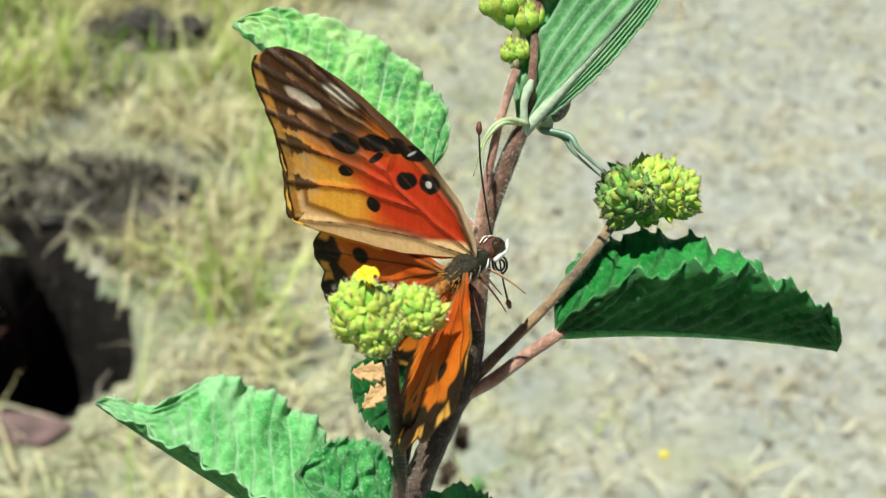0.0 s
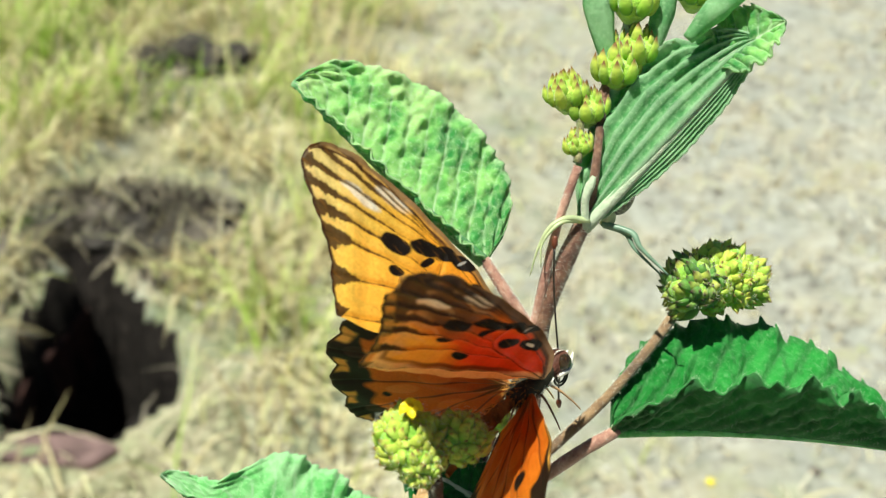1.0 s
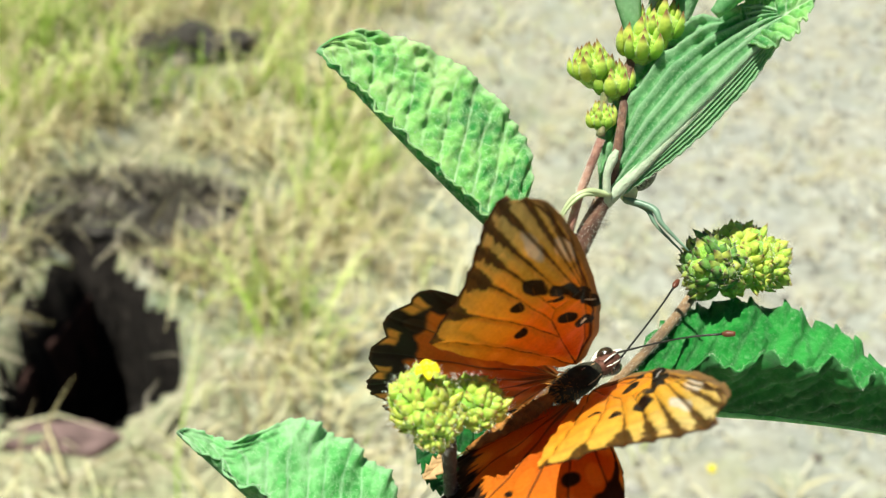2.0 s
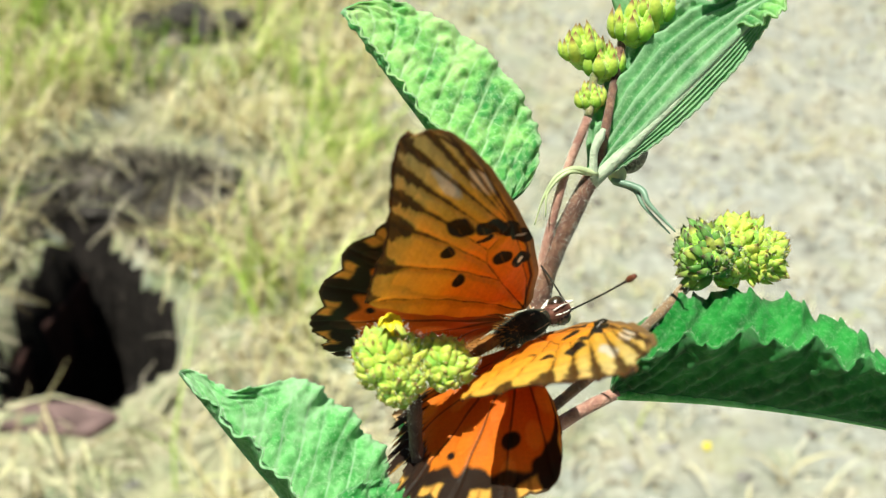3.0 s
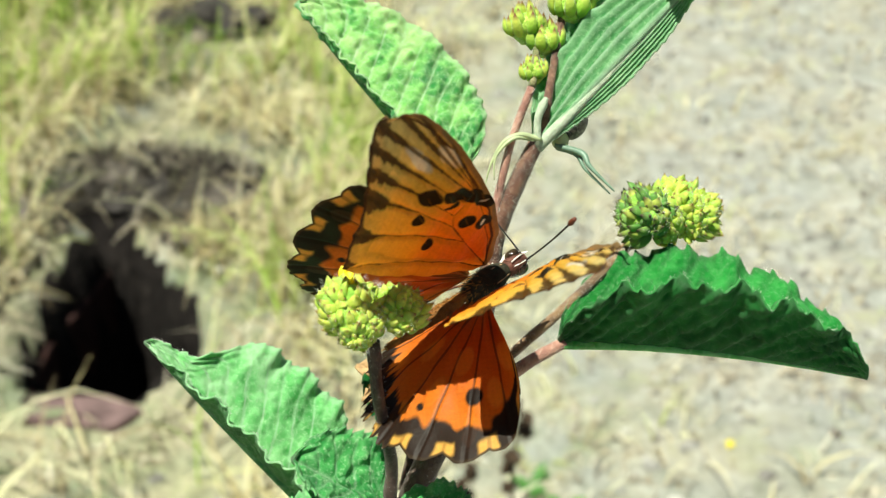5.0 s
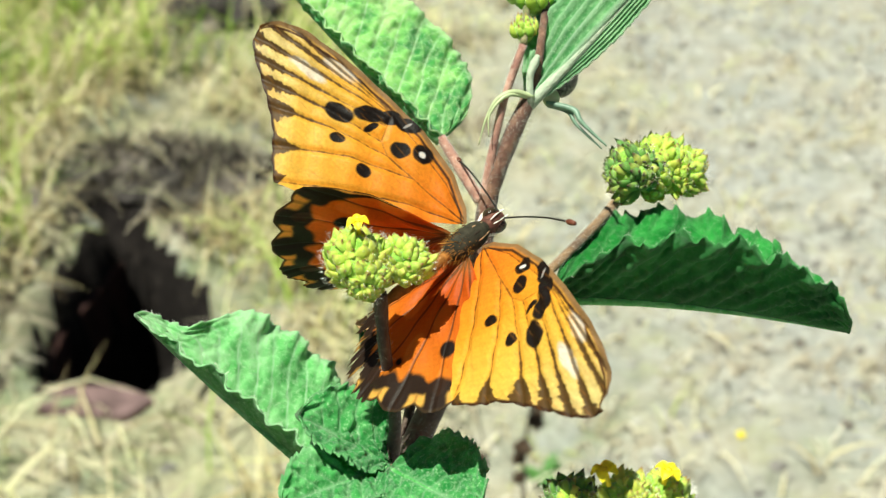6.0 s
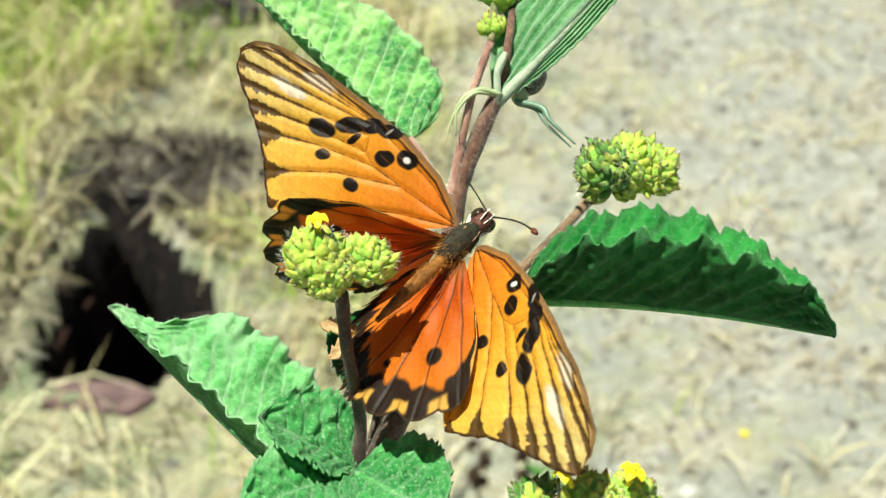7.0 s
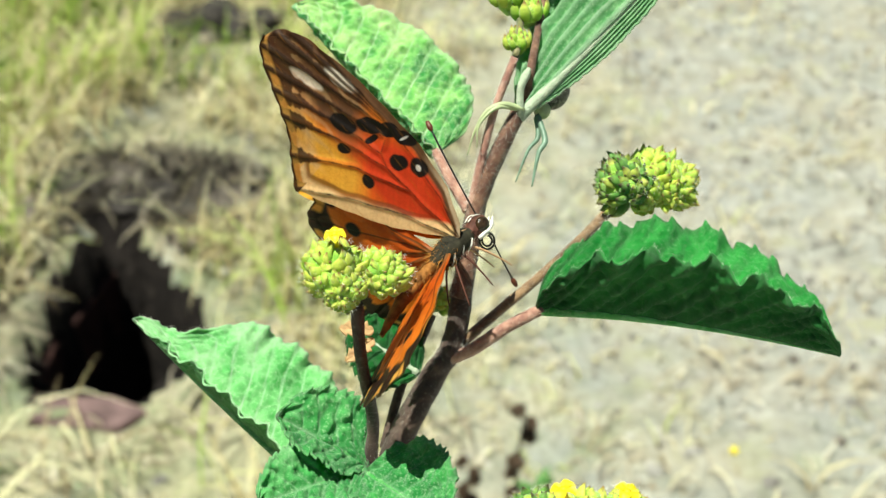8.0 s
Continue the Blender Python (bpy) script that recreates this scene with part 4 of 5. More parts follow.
LH = [
    (0, -0.0018, -0.0016, 0.0005, 75.05, 44.64, -4.7),
    (0.5, -0.0018, -0.0016, 0.0005, 73.95, 44.67, -5.09),
    (0.7, -0.0018, -0.0016, 0.0005, 71.55, 37.6, -6.86),
    (1, -0.0018, -0.0016, 0.0005, 107.14, 50.56, 42.41),
    (1.5, -0.0018, -0.0016, 0.0005, 81.63, 45.43, 30.68),
    (1.6, -0.0018, -0.0016, 0.0005, 47.84, 39.97, 14.45),
    (2.8, -0.0018, -0.0016, 0.0005, 62.7, 27.04, 31.18),
    (3, -0.0018, -0.0016, 0.0005, 43.1, 39.33, 25.05),
    (3.4, -0.0018, -0.0016, 0.0005, 27.02, 47.58, 4.24),
    (3.5, -0.0018, -0.0016, 0.0005, 30.54, 52.71, -7.18),
    (3.6, -0.0018, -0.0016, 0.0005, 47.95, 46.78, -4.16),
    (3.8, -0.0018, -0.0016, 0.0005, 34.17, 55.98, -3.62),
    (4, -0.0018, -0.0016, 0.0005, 56.98, 41.15, 10.94),
    (4.2, -0.0018, -0.0016, 0.0005, 52.49, 42.39, 10.93),
    (4.5, -0.0018, -0.0016, 0.0005, 58.77, 39.52, 17.02),
    (4.8, -0.0018, -0.0016, 0.0005, 53.38, 39.56, 24.82),
    (5, -0.0018, -0.0016, 0.0005, 60.49, 42.1, 23.67),
    (5.2, -0.0018, -0.0016, 0.0005, 44.23, 42.29, 0.85),
    (6.3, -0.0018, -0.0016, 0.0005, 79.99, 13.98, 42.95),
    (6.5, -0.0018, -0.0016, 0.0005, 82.43, 17.31, 35.93),
    (7, -0.0018, -0.0016, 0.0005, 82.8, 16.95, 36.79),
    (7.3, -0.0018, -0.0016, 0.0005, 57.4, 45.33, 22.81),
    (7.5, -0.0018, -0.0016, 0.0005, 107.04, 42.85, 63.72),
    (7.7, -0.0018, -0.0016, 0.0005, 107.05, 59.7, 23.95),
    (8, -0.0018, -0.0016, 0.0005, 77.85, 56.15, 0.91),
]
LEFT_LEAF = [
    (0, -0.01169, -0.004, -0.03322, 0.15, -5.88, -5.29),
    (0.5, -0.01169, -0.004, -0.03322, -2.68, -4.78, -7.35),
    (1, -0.01169, -0.004, -0.03322, -4.18, -3.48, -7.19),
    (1.5, -0.01169, -0.004, -0.03322, -4.51, -4.85, -7.98),
    (3, -0.01169, -0.004, -0.03322, -2.26, 5.47, -2.14),
    (3.5, -0.01169, -0.004, -0.03322, -1.48, 0.42, -1.94),
    (4, -0.01169, -0.004, -0.03322, -3.45, 6.5, -2.47),
    (4.5, -0.01169, -0.004, -0.03322, -2.88, 5.3, -2.18),
    (5, -0.01169, -0.004, -0.03322, -0.64, 3.3, 0.24),
    (6.5, -0.01169, -0.004, -0.03322, 0.0, -0.0, 0.0),
    (7, -0.01169, -0.004, -0.03322, -6.17, 0.76, -7.78),
    (7.5, -0.01169, -0.004, -0.03322, -1.25, 2.21, -1.02),
    (8, -0.01169, -0.004, -0.03322, -8.78, -5.05, -13.31),
]
UPPER_LEAF = [
    (0, 0.00318, 0.001, 0.00844, -2.39, -8.87, -0.46),
    (0.5, 0.00318, 0.001, 0.00844, 5.81, -6.62, 5.35),
    (1, 0.00318, 0.001, 0.00844, 6.89, -6.02, 6.08),
    (1.5, 0.00318, 0.001, 0.00844, 6.6, -8.03, 6.12),
    (3, 0.00318, 0.001, 0.00844, 4.4, -0.27, 3.45),
    (3.5, 0.00318, 0.001, 0.00844, 5.52, -1.8, 4.51),
    (4, 0.00318, 0.001, 0.00844, 1.47, -0.63, 1.24),
    (4.5, 0.00318, 0.001, 0.00844, 0.94, -0.74, 0.84),
    (5, 0.00318, 0.001, 0.00844, 2.79, -2.12, 2.46),
    (8, 0.00318, 0.001, 0.00844, -7.88, -5.76, -5.22),
]
RIGHT_LEAF = [
    (0, 0.0006, 0.002, -0.0146, -0.09, -0.55, 4.89),
    (0.5, 0.0006, 0.002, -0.0146, -0.08, -0.5, 4.45),
    (4.5, 0.0006, 0.002, -0.0146, 0.1, -1.99, -3.38),
    (5, 0.0006, 0.002, -0.0146, 0.07, -1.72, -2.35),
    (6.5, 0.0006, 0.002, -0.0146, 0.0, -0.0, 0.0),
    (7, 0.0006, 0.002, -0.0146, 0.1, -0.15, -7.09),
    (7.5, 0.0006, 0.002, -0.0146, 0.02, -0.41, -1.01),
    (8, 0.0006, 0.002, -0.0146, 0.13, -0.81, -6.65),
]
# where the two antennae point: seconds, to the right, away, up (in the space of the shoot)
LEFT_ANTENNA = [(0, -23, -10, 184), (.5, -23, -20, 182), (1, -13, -60, 170), (1.5, 28, -130, 110), (3, -40, 150, 80), (3.5, -65, 130, 115), (4, -90, 110, 120), (4.5, -75, 130, 100),
                (5, -75, 130, 100), (6.5, -65, 145, 95), (7, -56, 150, 90), (7.5, -60, 100, 130), (7.7, -85, 10, 170), (8, -88, 10, 165)]
RIGHT_ANTENNA = [(0, 35, 140, -110), (.5, 45, 135, -115), (1, 10, 150, -90), (1.5, 60, 165, -20), (3, 68, -165, 52), (3.5, 180, -30, -45), (4, 150, -90, -47), (4.5, 125, -130, -10),
                 (5, 60, -165, 60), (6.5, 70, -165, -23), (7, 60, -170, -25), (7.5, 90, 130, -60), (7.7, 60, 120, -110), (8, 64, 120, -112)]
PLANT_REST = pose(*PLANT[9][1:])
plant = thing("flowering_shrub", "hairy shrub shoot with toothed green leaves and yellow-green flower heads", "shrub", PLANT_REST)


# main stem, from the ground to the node
down = PLANT_REST.inverted() @ Vector((0.03, -0.13, -0.02))
foot = tuple(c / MM for c in down)
low = Vector((-10.9, 3.0, -45.6))
TRUNK = [low.lerp(Vector(foot), s) + Vector((0, 0, 0)) for s in (0, .25, .5, .75, 1.0)]
stalk("trunk", TRUNK, [2.3, 3.0, 3.8, 4.6, 6.0], STEM_DARK, plant, "dark woody trunk", n=30, sides=12, seed=22)
MAIN = [(-10.9, 3.0, -45.6), (-9.0, 3.0, -37.1), (-6.7, 3.0, -28.7), (-1.6, 3.0, -17.7), (1.6, 2.0, -11.7), (3.2, 1.0, 0.1), (4.5, 1.0, 9.7), (7.3, 0.0, 17.1), (9.9, 0.0, 22.9)]
stalk("stem", MAIN, [2.3, 2.2, 2.1, 1.9, 1.75, 1.55, 1.45, 1.25, 1.15], STEM_DARK, plant, "dark hairy old stem", n=90, sides=14, seed=2)
UPPER = [(2.3, 0.6, -4.9), (3.2, 0.8, 0.1), (4.5, 0.8, 9.7), (7.3, -0.2, 17.1), (10.1, -0.2, 23.3)]
stalk("young_stem", UPPER, [1.6, 1.52, 1.42, 1.3, 1.2], STEM_RED, plant, "reddish-brown hairy young stem", n=40, sides=14, seed=3)
for pts, rad, cnt, ln, sd in ((UPPER, [1.6, 1.42, 1.2], 800, 1.3, 5), ([(-6.7, 3.0, -28.7), (-1.6, 3.0, -17.7), (1.6, 2.0, -11.7), (2.6, 1.0, -2.4)], [2.1, 1.9, 1.7], 500, 0.9, 6)):
    v, f = hairs_on(pts, rad, cnt, ln, sd)
    part("hairs", mesh_of("hairs", v, f, HAIR), plant, "fine white hairs on the stem")

stalk("branch_base", [(-3.4, 3.0, -21.0), (-1.7, 2.7, -17.4), (-0.1, 2.2, -14.9), (1.8, 1.9, -13.0)], [1.8, 1.75, 1.6, 1.0], STEM_DARK, plant, "dark base of a side branch", n=20, sides=12, seed=26)

# flower stalk and head at the right
RS = [(0.6, 2.4, -13.8), (3.4, 2.2, -11.2), (7.9, 2.0, -7.0), (14.6, 3.0, -0.9), (21.4, 7.5, 5.6), (26.2, 12.0, 10.7)]
stalk("flower_stalk", RS, [1.1, .85, .78, .76, .78, .95], STEM_BROWN, plant, "brown hairy flower stalk", n=30, seed=4)
v, f = hairs_on(RS, [.95, .78, .9], 600, .7, 7)
part("hairs", mesh_of("hairs", v, f, HAIR), plant, "fine white hairs on the flower stalk")
flower_head((26.8, 9.5, 13.3), (-.55, -.45, .6), (4.4, 4.5), plant, 11, "deep green flower head of pointed bracts", BUD_DARKS)
flower_head((30.3, 11.0, 12.0), (.1, -.6, .5), (3.3, 3.2), plant, 14, "yellow-green flower head of pointed bracts", lobes=7)
flower_head((31.6, 12.0, 15.0), (.2, -.35, .9), (4.5, 4.3), plant, 12, "yellow-green flower head of pointed bracts")
flower_head((35.0, 12.0, 13.6), (.8, -.3, .4), (3.8, 3.6), plant, 13, "yellow-green flower head of pointed bracts")

# flower head before the butterfly
LS = [(-9.2, -8.0, -28.5), (-8.7, -11.0, -21.7), (-9.5, -20.5, -11.8), (-9.9, -24.0, -4.3)]
stalk("flower_stalk", LS, [1.05, .9, .85, .95], STEM_DARK, plant, "dark hairy flower stalk", n=30, seed=8)
v, f = hairs_on(LS, [1.3, 1.0, 1.1], 140, .5, 9)
part("hairs", mesh_of("hairs", v, f, HAIR), plant, "fine white hairs on the flower stalk")
flower_head((-13.0, -25.0, 0.1), (-.15, -.45, .9), (4.1, 3.9), plant, 21, "yellow-green flower head of pointed bracts")
flower_head((-11.4, -26.0, -2.4), (-.1, -.5, .3), (3.0, 3.0), plant, 22, "yellow-green flower head of pointed bracts")
flower_head((-6.9, -23.0, -0.3), (.35, -.2, .9), (3.4, 3.1), plant, 23, "yellow-green flower head of pointed bracts")
floret((-12.4, -28.0, 4.3), (-.1, -.6, .9), plant, .85, 1)

# buds on the upper shoot
US = [(3.5, 0.5, 8.8), (5.0, -1.0, 16.6), (6.7, -2.0, 23.9), (9.2, -2.0, 31.1)]
stalk("bud_stalk", US, [.72, .62, .58, .62], STEM_PINK, plant, "thin red-brown bud stalk", n=24, seed=12)
v, f = hairs_on(US, [.8, .7], 260, .6, 13)
part("hairs", mesh_of("hairs", v, f, HAIR), plant, "fine white hairs on the bud stalk")
US2 = [(10.9, 0.5, 23.0), (11.7, 0.0, 30.0), (12.7, 2.0, 37.1), (13.6, 3.0, 43.2)]
stalk("bud_stalk", US2, [.75, .65, .6, .6], STEM_RED, plant, "thin red-brown bud stalk", n=24, seed=14)
US3 = [(9.3, 0.0, 31.5), (9.7, 1.0, 36.0), (10.2, 2.0, 42.1)]
stalk("bud_stalk", US3, [.6, .55, .5], STEM_GREEN, plant, "thin green bud stalk", n=12, seed=15)
for x, d, y, r, sd in ((9.5, 1.0, 33.9, 1.8, 31), (7.9, 2.0, 40.9, 2.6, 32), (11.0, 2.5, 38.9, 2.5, 33), (14.7, 3.0, 44.1, 2.8, 34), (17.6, 3.5, 46.9, 2.7, 35), (17.1, 3.0, 53.5, 3.1, 36), (25.5, 3.0, 54.6, 2.7, 37)):
    bud_cup((x, d, y), (-.15 + .05 * (sd - 31), -.35, .95), r, plant, sd, "small green flower bud with red-brown bract tips")
stalk("stipule", [(10.4, -1.0, 22.6), (10.2, -1.6, 26.4), (10.9, -1.6, 28.5), (11.4, -1.6, 29.7)], [.5, .55, .7, .3], STEM_PALE, plant, "pale green stipule", n=10, seed=17)
stalk("flower_stalk", [(13.6, 3.0, 42.4), (16.2, 4.0, 49.4), (17.1, 4.0, 53.7)], [.7, .6, .5], STEM_PALE, plant, n=12, seed=18)
stalk("furled_leaf", [(14.1, 4.0, 43.4), (12.4, 4.0, 52.8), (11.1, 4.0, 59.6)], [.8, 2.2, .5], LEAF_PALE, plant, "furled pale young leaf", n=16, seed=19)
stalk("furled_leaf", [(18.4, 4.0, 42.6), (21.3, 4.0, 52.0), (22.6, 4.0, 59.6)], [.8, 1.8, .4], LEAF_PALE, plant, "furled pale young leaf", n=16, seed=20)
stalk("furled_leaf", [(23.5, -2.0, 47.7), (27.0, -3.0, 51.5), (31.1, -3.0, 54.4)], [.8, 1.7, 1.2], LEAF_PALE, plant, "furled pale young leaf", n=16, seed=23)

# leaves that keep still on the shoot
leaf("top_leaf", (10.0, -0.5, 22.6), (32.8, -3.0, 47.5), (-.55, -.75, .30), (10.5, 2.6), (8, -48), [LEAF_PALE, LEAF_PALE], plant, "pleated felted green leaf with a pale midrib",
     midrib=.8, fuzzy=500, veins=10, teeth=20, quilt=.06, bumps=1.0, wave=1.0, tooth=.28, seed=3, arch=-.05, broad=.55, pleat=3.4, blunt=.6)
leaf("small_leaf", (27.8, -1.0, 44.7), (35.6, -4.0, 49.8), (-.3, -.8, .5), 5.0, (20, 25), [LEAF_SUNLIT, LEAF_UNDER], plant, "small bright green crumpled leaf", seed=5, veins=6, teeth=12, wave=1.2)
leaf("low_leaf", (-9.5, -9.0, -28.6), (-22.0, -13.0, -21.6), (-.25, -.75, .6), (4.5, 7.5), (35, 12), [LEAF_LOW, LEAF_UNDER], plant, "deep green pleated toothed young leaf", seed=6, veins=5, teeth=13, quilt=.55, bumps=1.2, wave=.9, tooth=.9, midrib=.4, rib_mat=LEAF_TOP, blunt=.5)
leaf("low_leaf", (-9.6, -10.0, -28.9), (-23.2, -17.0, -33.0), (-.1, -.75, .65), (8.0, 6.5), (30, 25), [LEAF_LOW, LEAF_UNDER], plant, "green toothed leaf with curled rim", seed=7, veins=7, teeth=15, quilt=.9, bumps=.9, wave=1.8, midrib=.4, rib_mat=LEAF_TOP, blunt=.45)
leaf("low_leaf", (-9.0, -14.0, -28.6), (2.4, -24.0, -32.2), (.05, -.85, .5), 8.2, (8, 15), [LEAF_LOW, LEAF_UNDER], plant, "fresh green toothed leaf", seed=8, veins=6, teeth=13, quilt=.6, bumps=1.2, wave=.9, midrib=.4, rib_mat=LEAF_TOP, blunt=.45)
stalk("flower_stalk", [(-8.6, 5.0, -29.0), (-6.6, 6.0, -20.0), (-3.4, 6.5, -11.5), (-2.2, 6.5, -8.0)], [.85, .75, .7, .8], STEM_DARK, plant, "thin dark flower stalk", n=20, seed=28)
flower_head((-1.6, 6.5, -5.6), (.1, -.2, .95), (2.7, 2.9), plant, 27, "small yellow-green flower head behind the stem", lobes=6)
leaf("hidden_leaf", (-3.7, 4.0, -16.9), (-14.6, 4.0, -10.1), (-.2, -.8, .5), 6.0, (10, 15), [LEAF_SHADED, LEAF_UNDER], plant, "dark green shaded leaf behind the flower stalk", seed=9, veins=6, teeth=10)
leaf("withered_bract", (-9.6, -6.0, -9.6), (-14.6, -7.0, -9.4), (.1, -.9, .4), .9, (20, 20), [DRY_PETAL, DRY_PETAL], plant, "withered tan bract", midrib=.2, ns=30, nw=6, seed=2, veins=4, teeth=4, quilt=.2)
leaf("withered_bract", (-9.6, -6.0, -10.8), (-13.2, -8.0, -14.0), (.1, -.9, .4), .8, (20, 20), [DRY_PETAL, DRY_PETAL], plant, "withered tan bract", midrib=.2, ns=30, nw=6, seed=4, veins=4, teeth=4, quilt=.2)

# low flower head at the right, with open florets
BS = [(-7.1, 2.0, -30.2), (1.3, -10.0, -37.5), (11.9, -24.0, -35.0), (19.0, -30.0, -31.9)]
stalk("flower_stalk", BS, [1.2, 1.0, .95, 1.0], STEM_RED, plant, n=20, seed=24)
flower_head((14.5, -27.0, -30.3), (-.2, -.3, .95), (3.6, 3.3), plant, 41, "deep green flower head of pointed bracts", BUD_DARKS + BRACTS[:1])
flower_head((20.4, -32.0, -29.0), (.0, -.3, .95), (3.7, 3.4), plant, 42, "yellow-green flower head of pointed bracts")
flower_head((25.2, -30.0, -28.7), (.4, -.2, .9), (3.5, 3.4), plant, 43, "yellow-green flower head of pointed bracts")
floret((17.5, -36.0, -24.9), (-.3, -.4, .9), plant, 1.0, 5)
floret((25.0, -34.0, -25.2), (.2, -.5, .9), plant, .95, 6)


# leaves that sway on their stalks: a stalk part pivots at its foot and carries the blade
def swaying(name, foot, joint, radii, mat, label):
    """The petiole, built round its foot, so that it can turn there."""
    f = Vector(foot)
    pts = [Vector(q) - f for q in joint]
    v, fc = tube(pts, radii, 20, 10, .08, 5)
    ob = part(name, mesh_of(name, v, fc, mat), plant, label, Matrix.Translation(f * MM))
    hv, hf = hairs_on(pts, radii, 260, .7, 3)
    part("hairs", mesh_of("hairs", hv, hf, HAIR), ob)
    return ob, f


def rel(p, f):
    return tuple(Vector(p) - f)


f0 = Vector((0.6, 2.0, -14.6))
right_leaf, f0 = swaying("right_leaf_stalk", f0, [f0, (4.8, 1.0, -12.5), (10.2, 0.0, -8.7), (15.4, 0.0, -5.8)], [.9, 1.0, .95, .85], STEM_PINK, "pinkish hairy leaf stalk")
leaf("leaf", rel((14.4, 0.0, -5.9), f0), rel((58.0, 2.0, -10.2), f0), (.05, -.42, 1), (17.5, 14.5), (30, 62), [LEAF_MID, LEAF_SHADED], right_leaf, "deep green toothed leaf folded along its midrib",
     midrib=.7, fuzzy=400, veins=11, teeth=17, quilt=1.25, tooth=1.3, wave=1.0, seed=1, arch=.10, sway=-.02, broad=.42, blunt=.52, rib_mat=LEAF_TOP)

f1 = Vector((3.2, 1.0, 8.4))
upper_leaf, f1 = swaying("upper_leaf_stalk", f1, [f1, (0.5, 2.0, 13.5), (-2.0, 4.0, 18.4)], [.95, .85, .8], STEM_PINK, "pinkish hairy leaf stalk")
leaf("leaf", rel((-2.0, 4.0, 18.1), f1), rel((-25.0, 8.0, 44.9), f1), (.42, -.85, .32), (2.6, 15.0), (72, 2), [LEAF_SUNLIT, LEAF_LOW], upper_leaf, "bright green quilted toothed leaf lit through by the sun",
     midrib=.8, fuzzy=700, veins=10, teeth=32, bumps=1.5, quilt=.55, tooth=.32, wave=.45, seed=2, arch=-.10, broad=.42, blunt=.40, near_wave=.6, rib_mat=LEAF_PALE)

f2 = Vector((-11.7, -4.0, -33.2))
left_leaf, f2 = swaying("left_leaf_stalk", f2, [f2, (-14.9, -4.0, -33.2), (-19.3, -5.0, -31.8)], [1.2, 1.0, .95], STEM_GREEN, "green hairy leaf stalk")
leaf("leaf", rel((-18.1, -5.0, -32.6), f2), rel((-44.5, -13.0, -8.2), f2), (.30, -.74, .62), (6.2, 15.8), (76, 0), [LEAF_TOP, LEAF_UNDER], left_leaf, "fresh green quilted leaf with a curled toothed rim",
     midrib=.8, fuzzy=800, veins=11, teeth=30, bumps=1.6, quilt=.19, tooth=.5, wave=.8, seed=4, blunt=.5, arch=-.08, broad=.38, taper=.0, neck=.62, near_wave=1.9, rib_mat=LEAF_PALE)


# ---- the butterfly ----
WING_L = 40.0
FORE_COSTA = [(0, 0), (.04, -.04), (.153, -.097), (.327, -.13), (.505, -.135), (.713, -.128), (.86, -.106), (.92, -.088), (.96, -.067), (.985, -.040), (1.0, 0.0)]
FORE_REAR = [(0, 0.0), (.042, .045), (.204, .180), (.386, .287), (.50, .345), (.561, .368), (.632, .305), (.693, .238), (.773, .180), (.86, .128), (.94, .083), (.985, .045), (1.0, 0.0)]
FORE_VEINS = [[(0, 0), (.15, -.055), (.45, -.100), (.82, -.115)], [(.45, -.100), (.93, -.078)], [(.47, -.095), (.98, -.035)], [(.45, -.085), (.72, -.03), (.985, .030)],
              [(.44, -.05), (.70, .02), (.94, .085)], [(.41, .0), (.62, .05), (.86, .127)], [(.36, .022), (.56, .085), (.775, .180)], [(.24, .018), (.45, .12), (.66, .275)],
              [(0, .005), (.20, .10), (.40, .23), (.56, .36)], [(0, 0), (.20, .016), (.36, .022), (.41, .0), (.45, -.09)]]


def bend(stops, u):
    return np.interp(u, [p[0] for p in stops], [p[1] for p in stops])


def blob(u, v, cu, cv, ru, rv=None, ang=0.0, soft=0.25):
    rv = rv or ru
    c, s = math.cos(ang), math.sin(ang)
    du, dv = (u - cu) * c + (v - cv) * s, -(u - cu) * s + (v - cv) * c
    return np.clip((1 + soft - np.hypot(du / ru, dv / rv)) / soft, 0, 1)


def lay(col, mask, rgb):
    mask = np.clip(mask, 0, 1)[..., None]
    return col * (1 - mask) + np.array(rgb) * mask


def wobble(u, v, k, seed):
    """Cheap smooth irregularity built of a few waves."""
    return (np.sin(u * k * 6.1 + v * k * 3.7 + seed) + np.sin(u * k * 2.3 - v * k * 7.9 + 2 * seed) + np.sin(u * k * 11.3 + v * k * 9.1 + seed * 3)) / 3


def vein_field(u, v):
    """Distance to the nearest vein of the fore wing."""
    best = np.full(u.shape, 9.0)
    for line in FORE_VEINS:
        for (au, av), (bu, bv) in zip(line, line[1:]):
            du, dv = bu - au, bv - av
            t = np.clip(((u - au) * du + (v - av) * dv) / (du * du + dv * dv), 0, 1)
            best = np.minimum(best, np.hypot(u - au - t * du, v - av - t * dv))
    return best


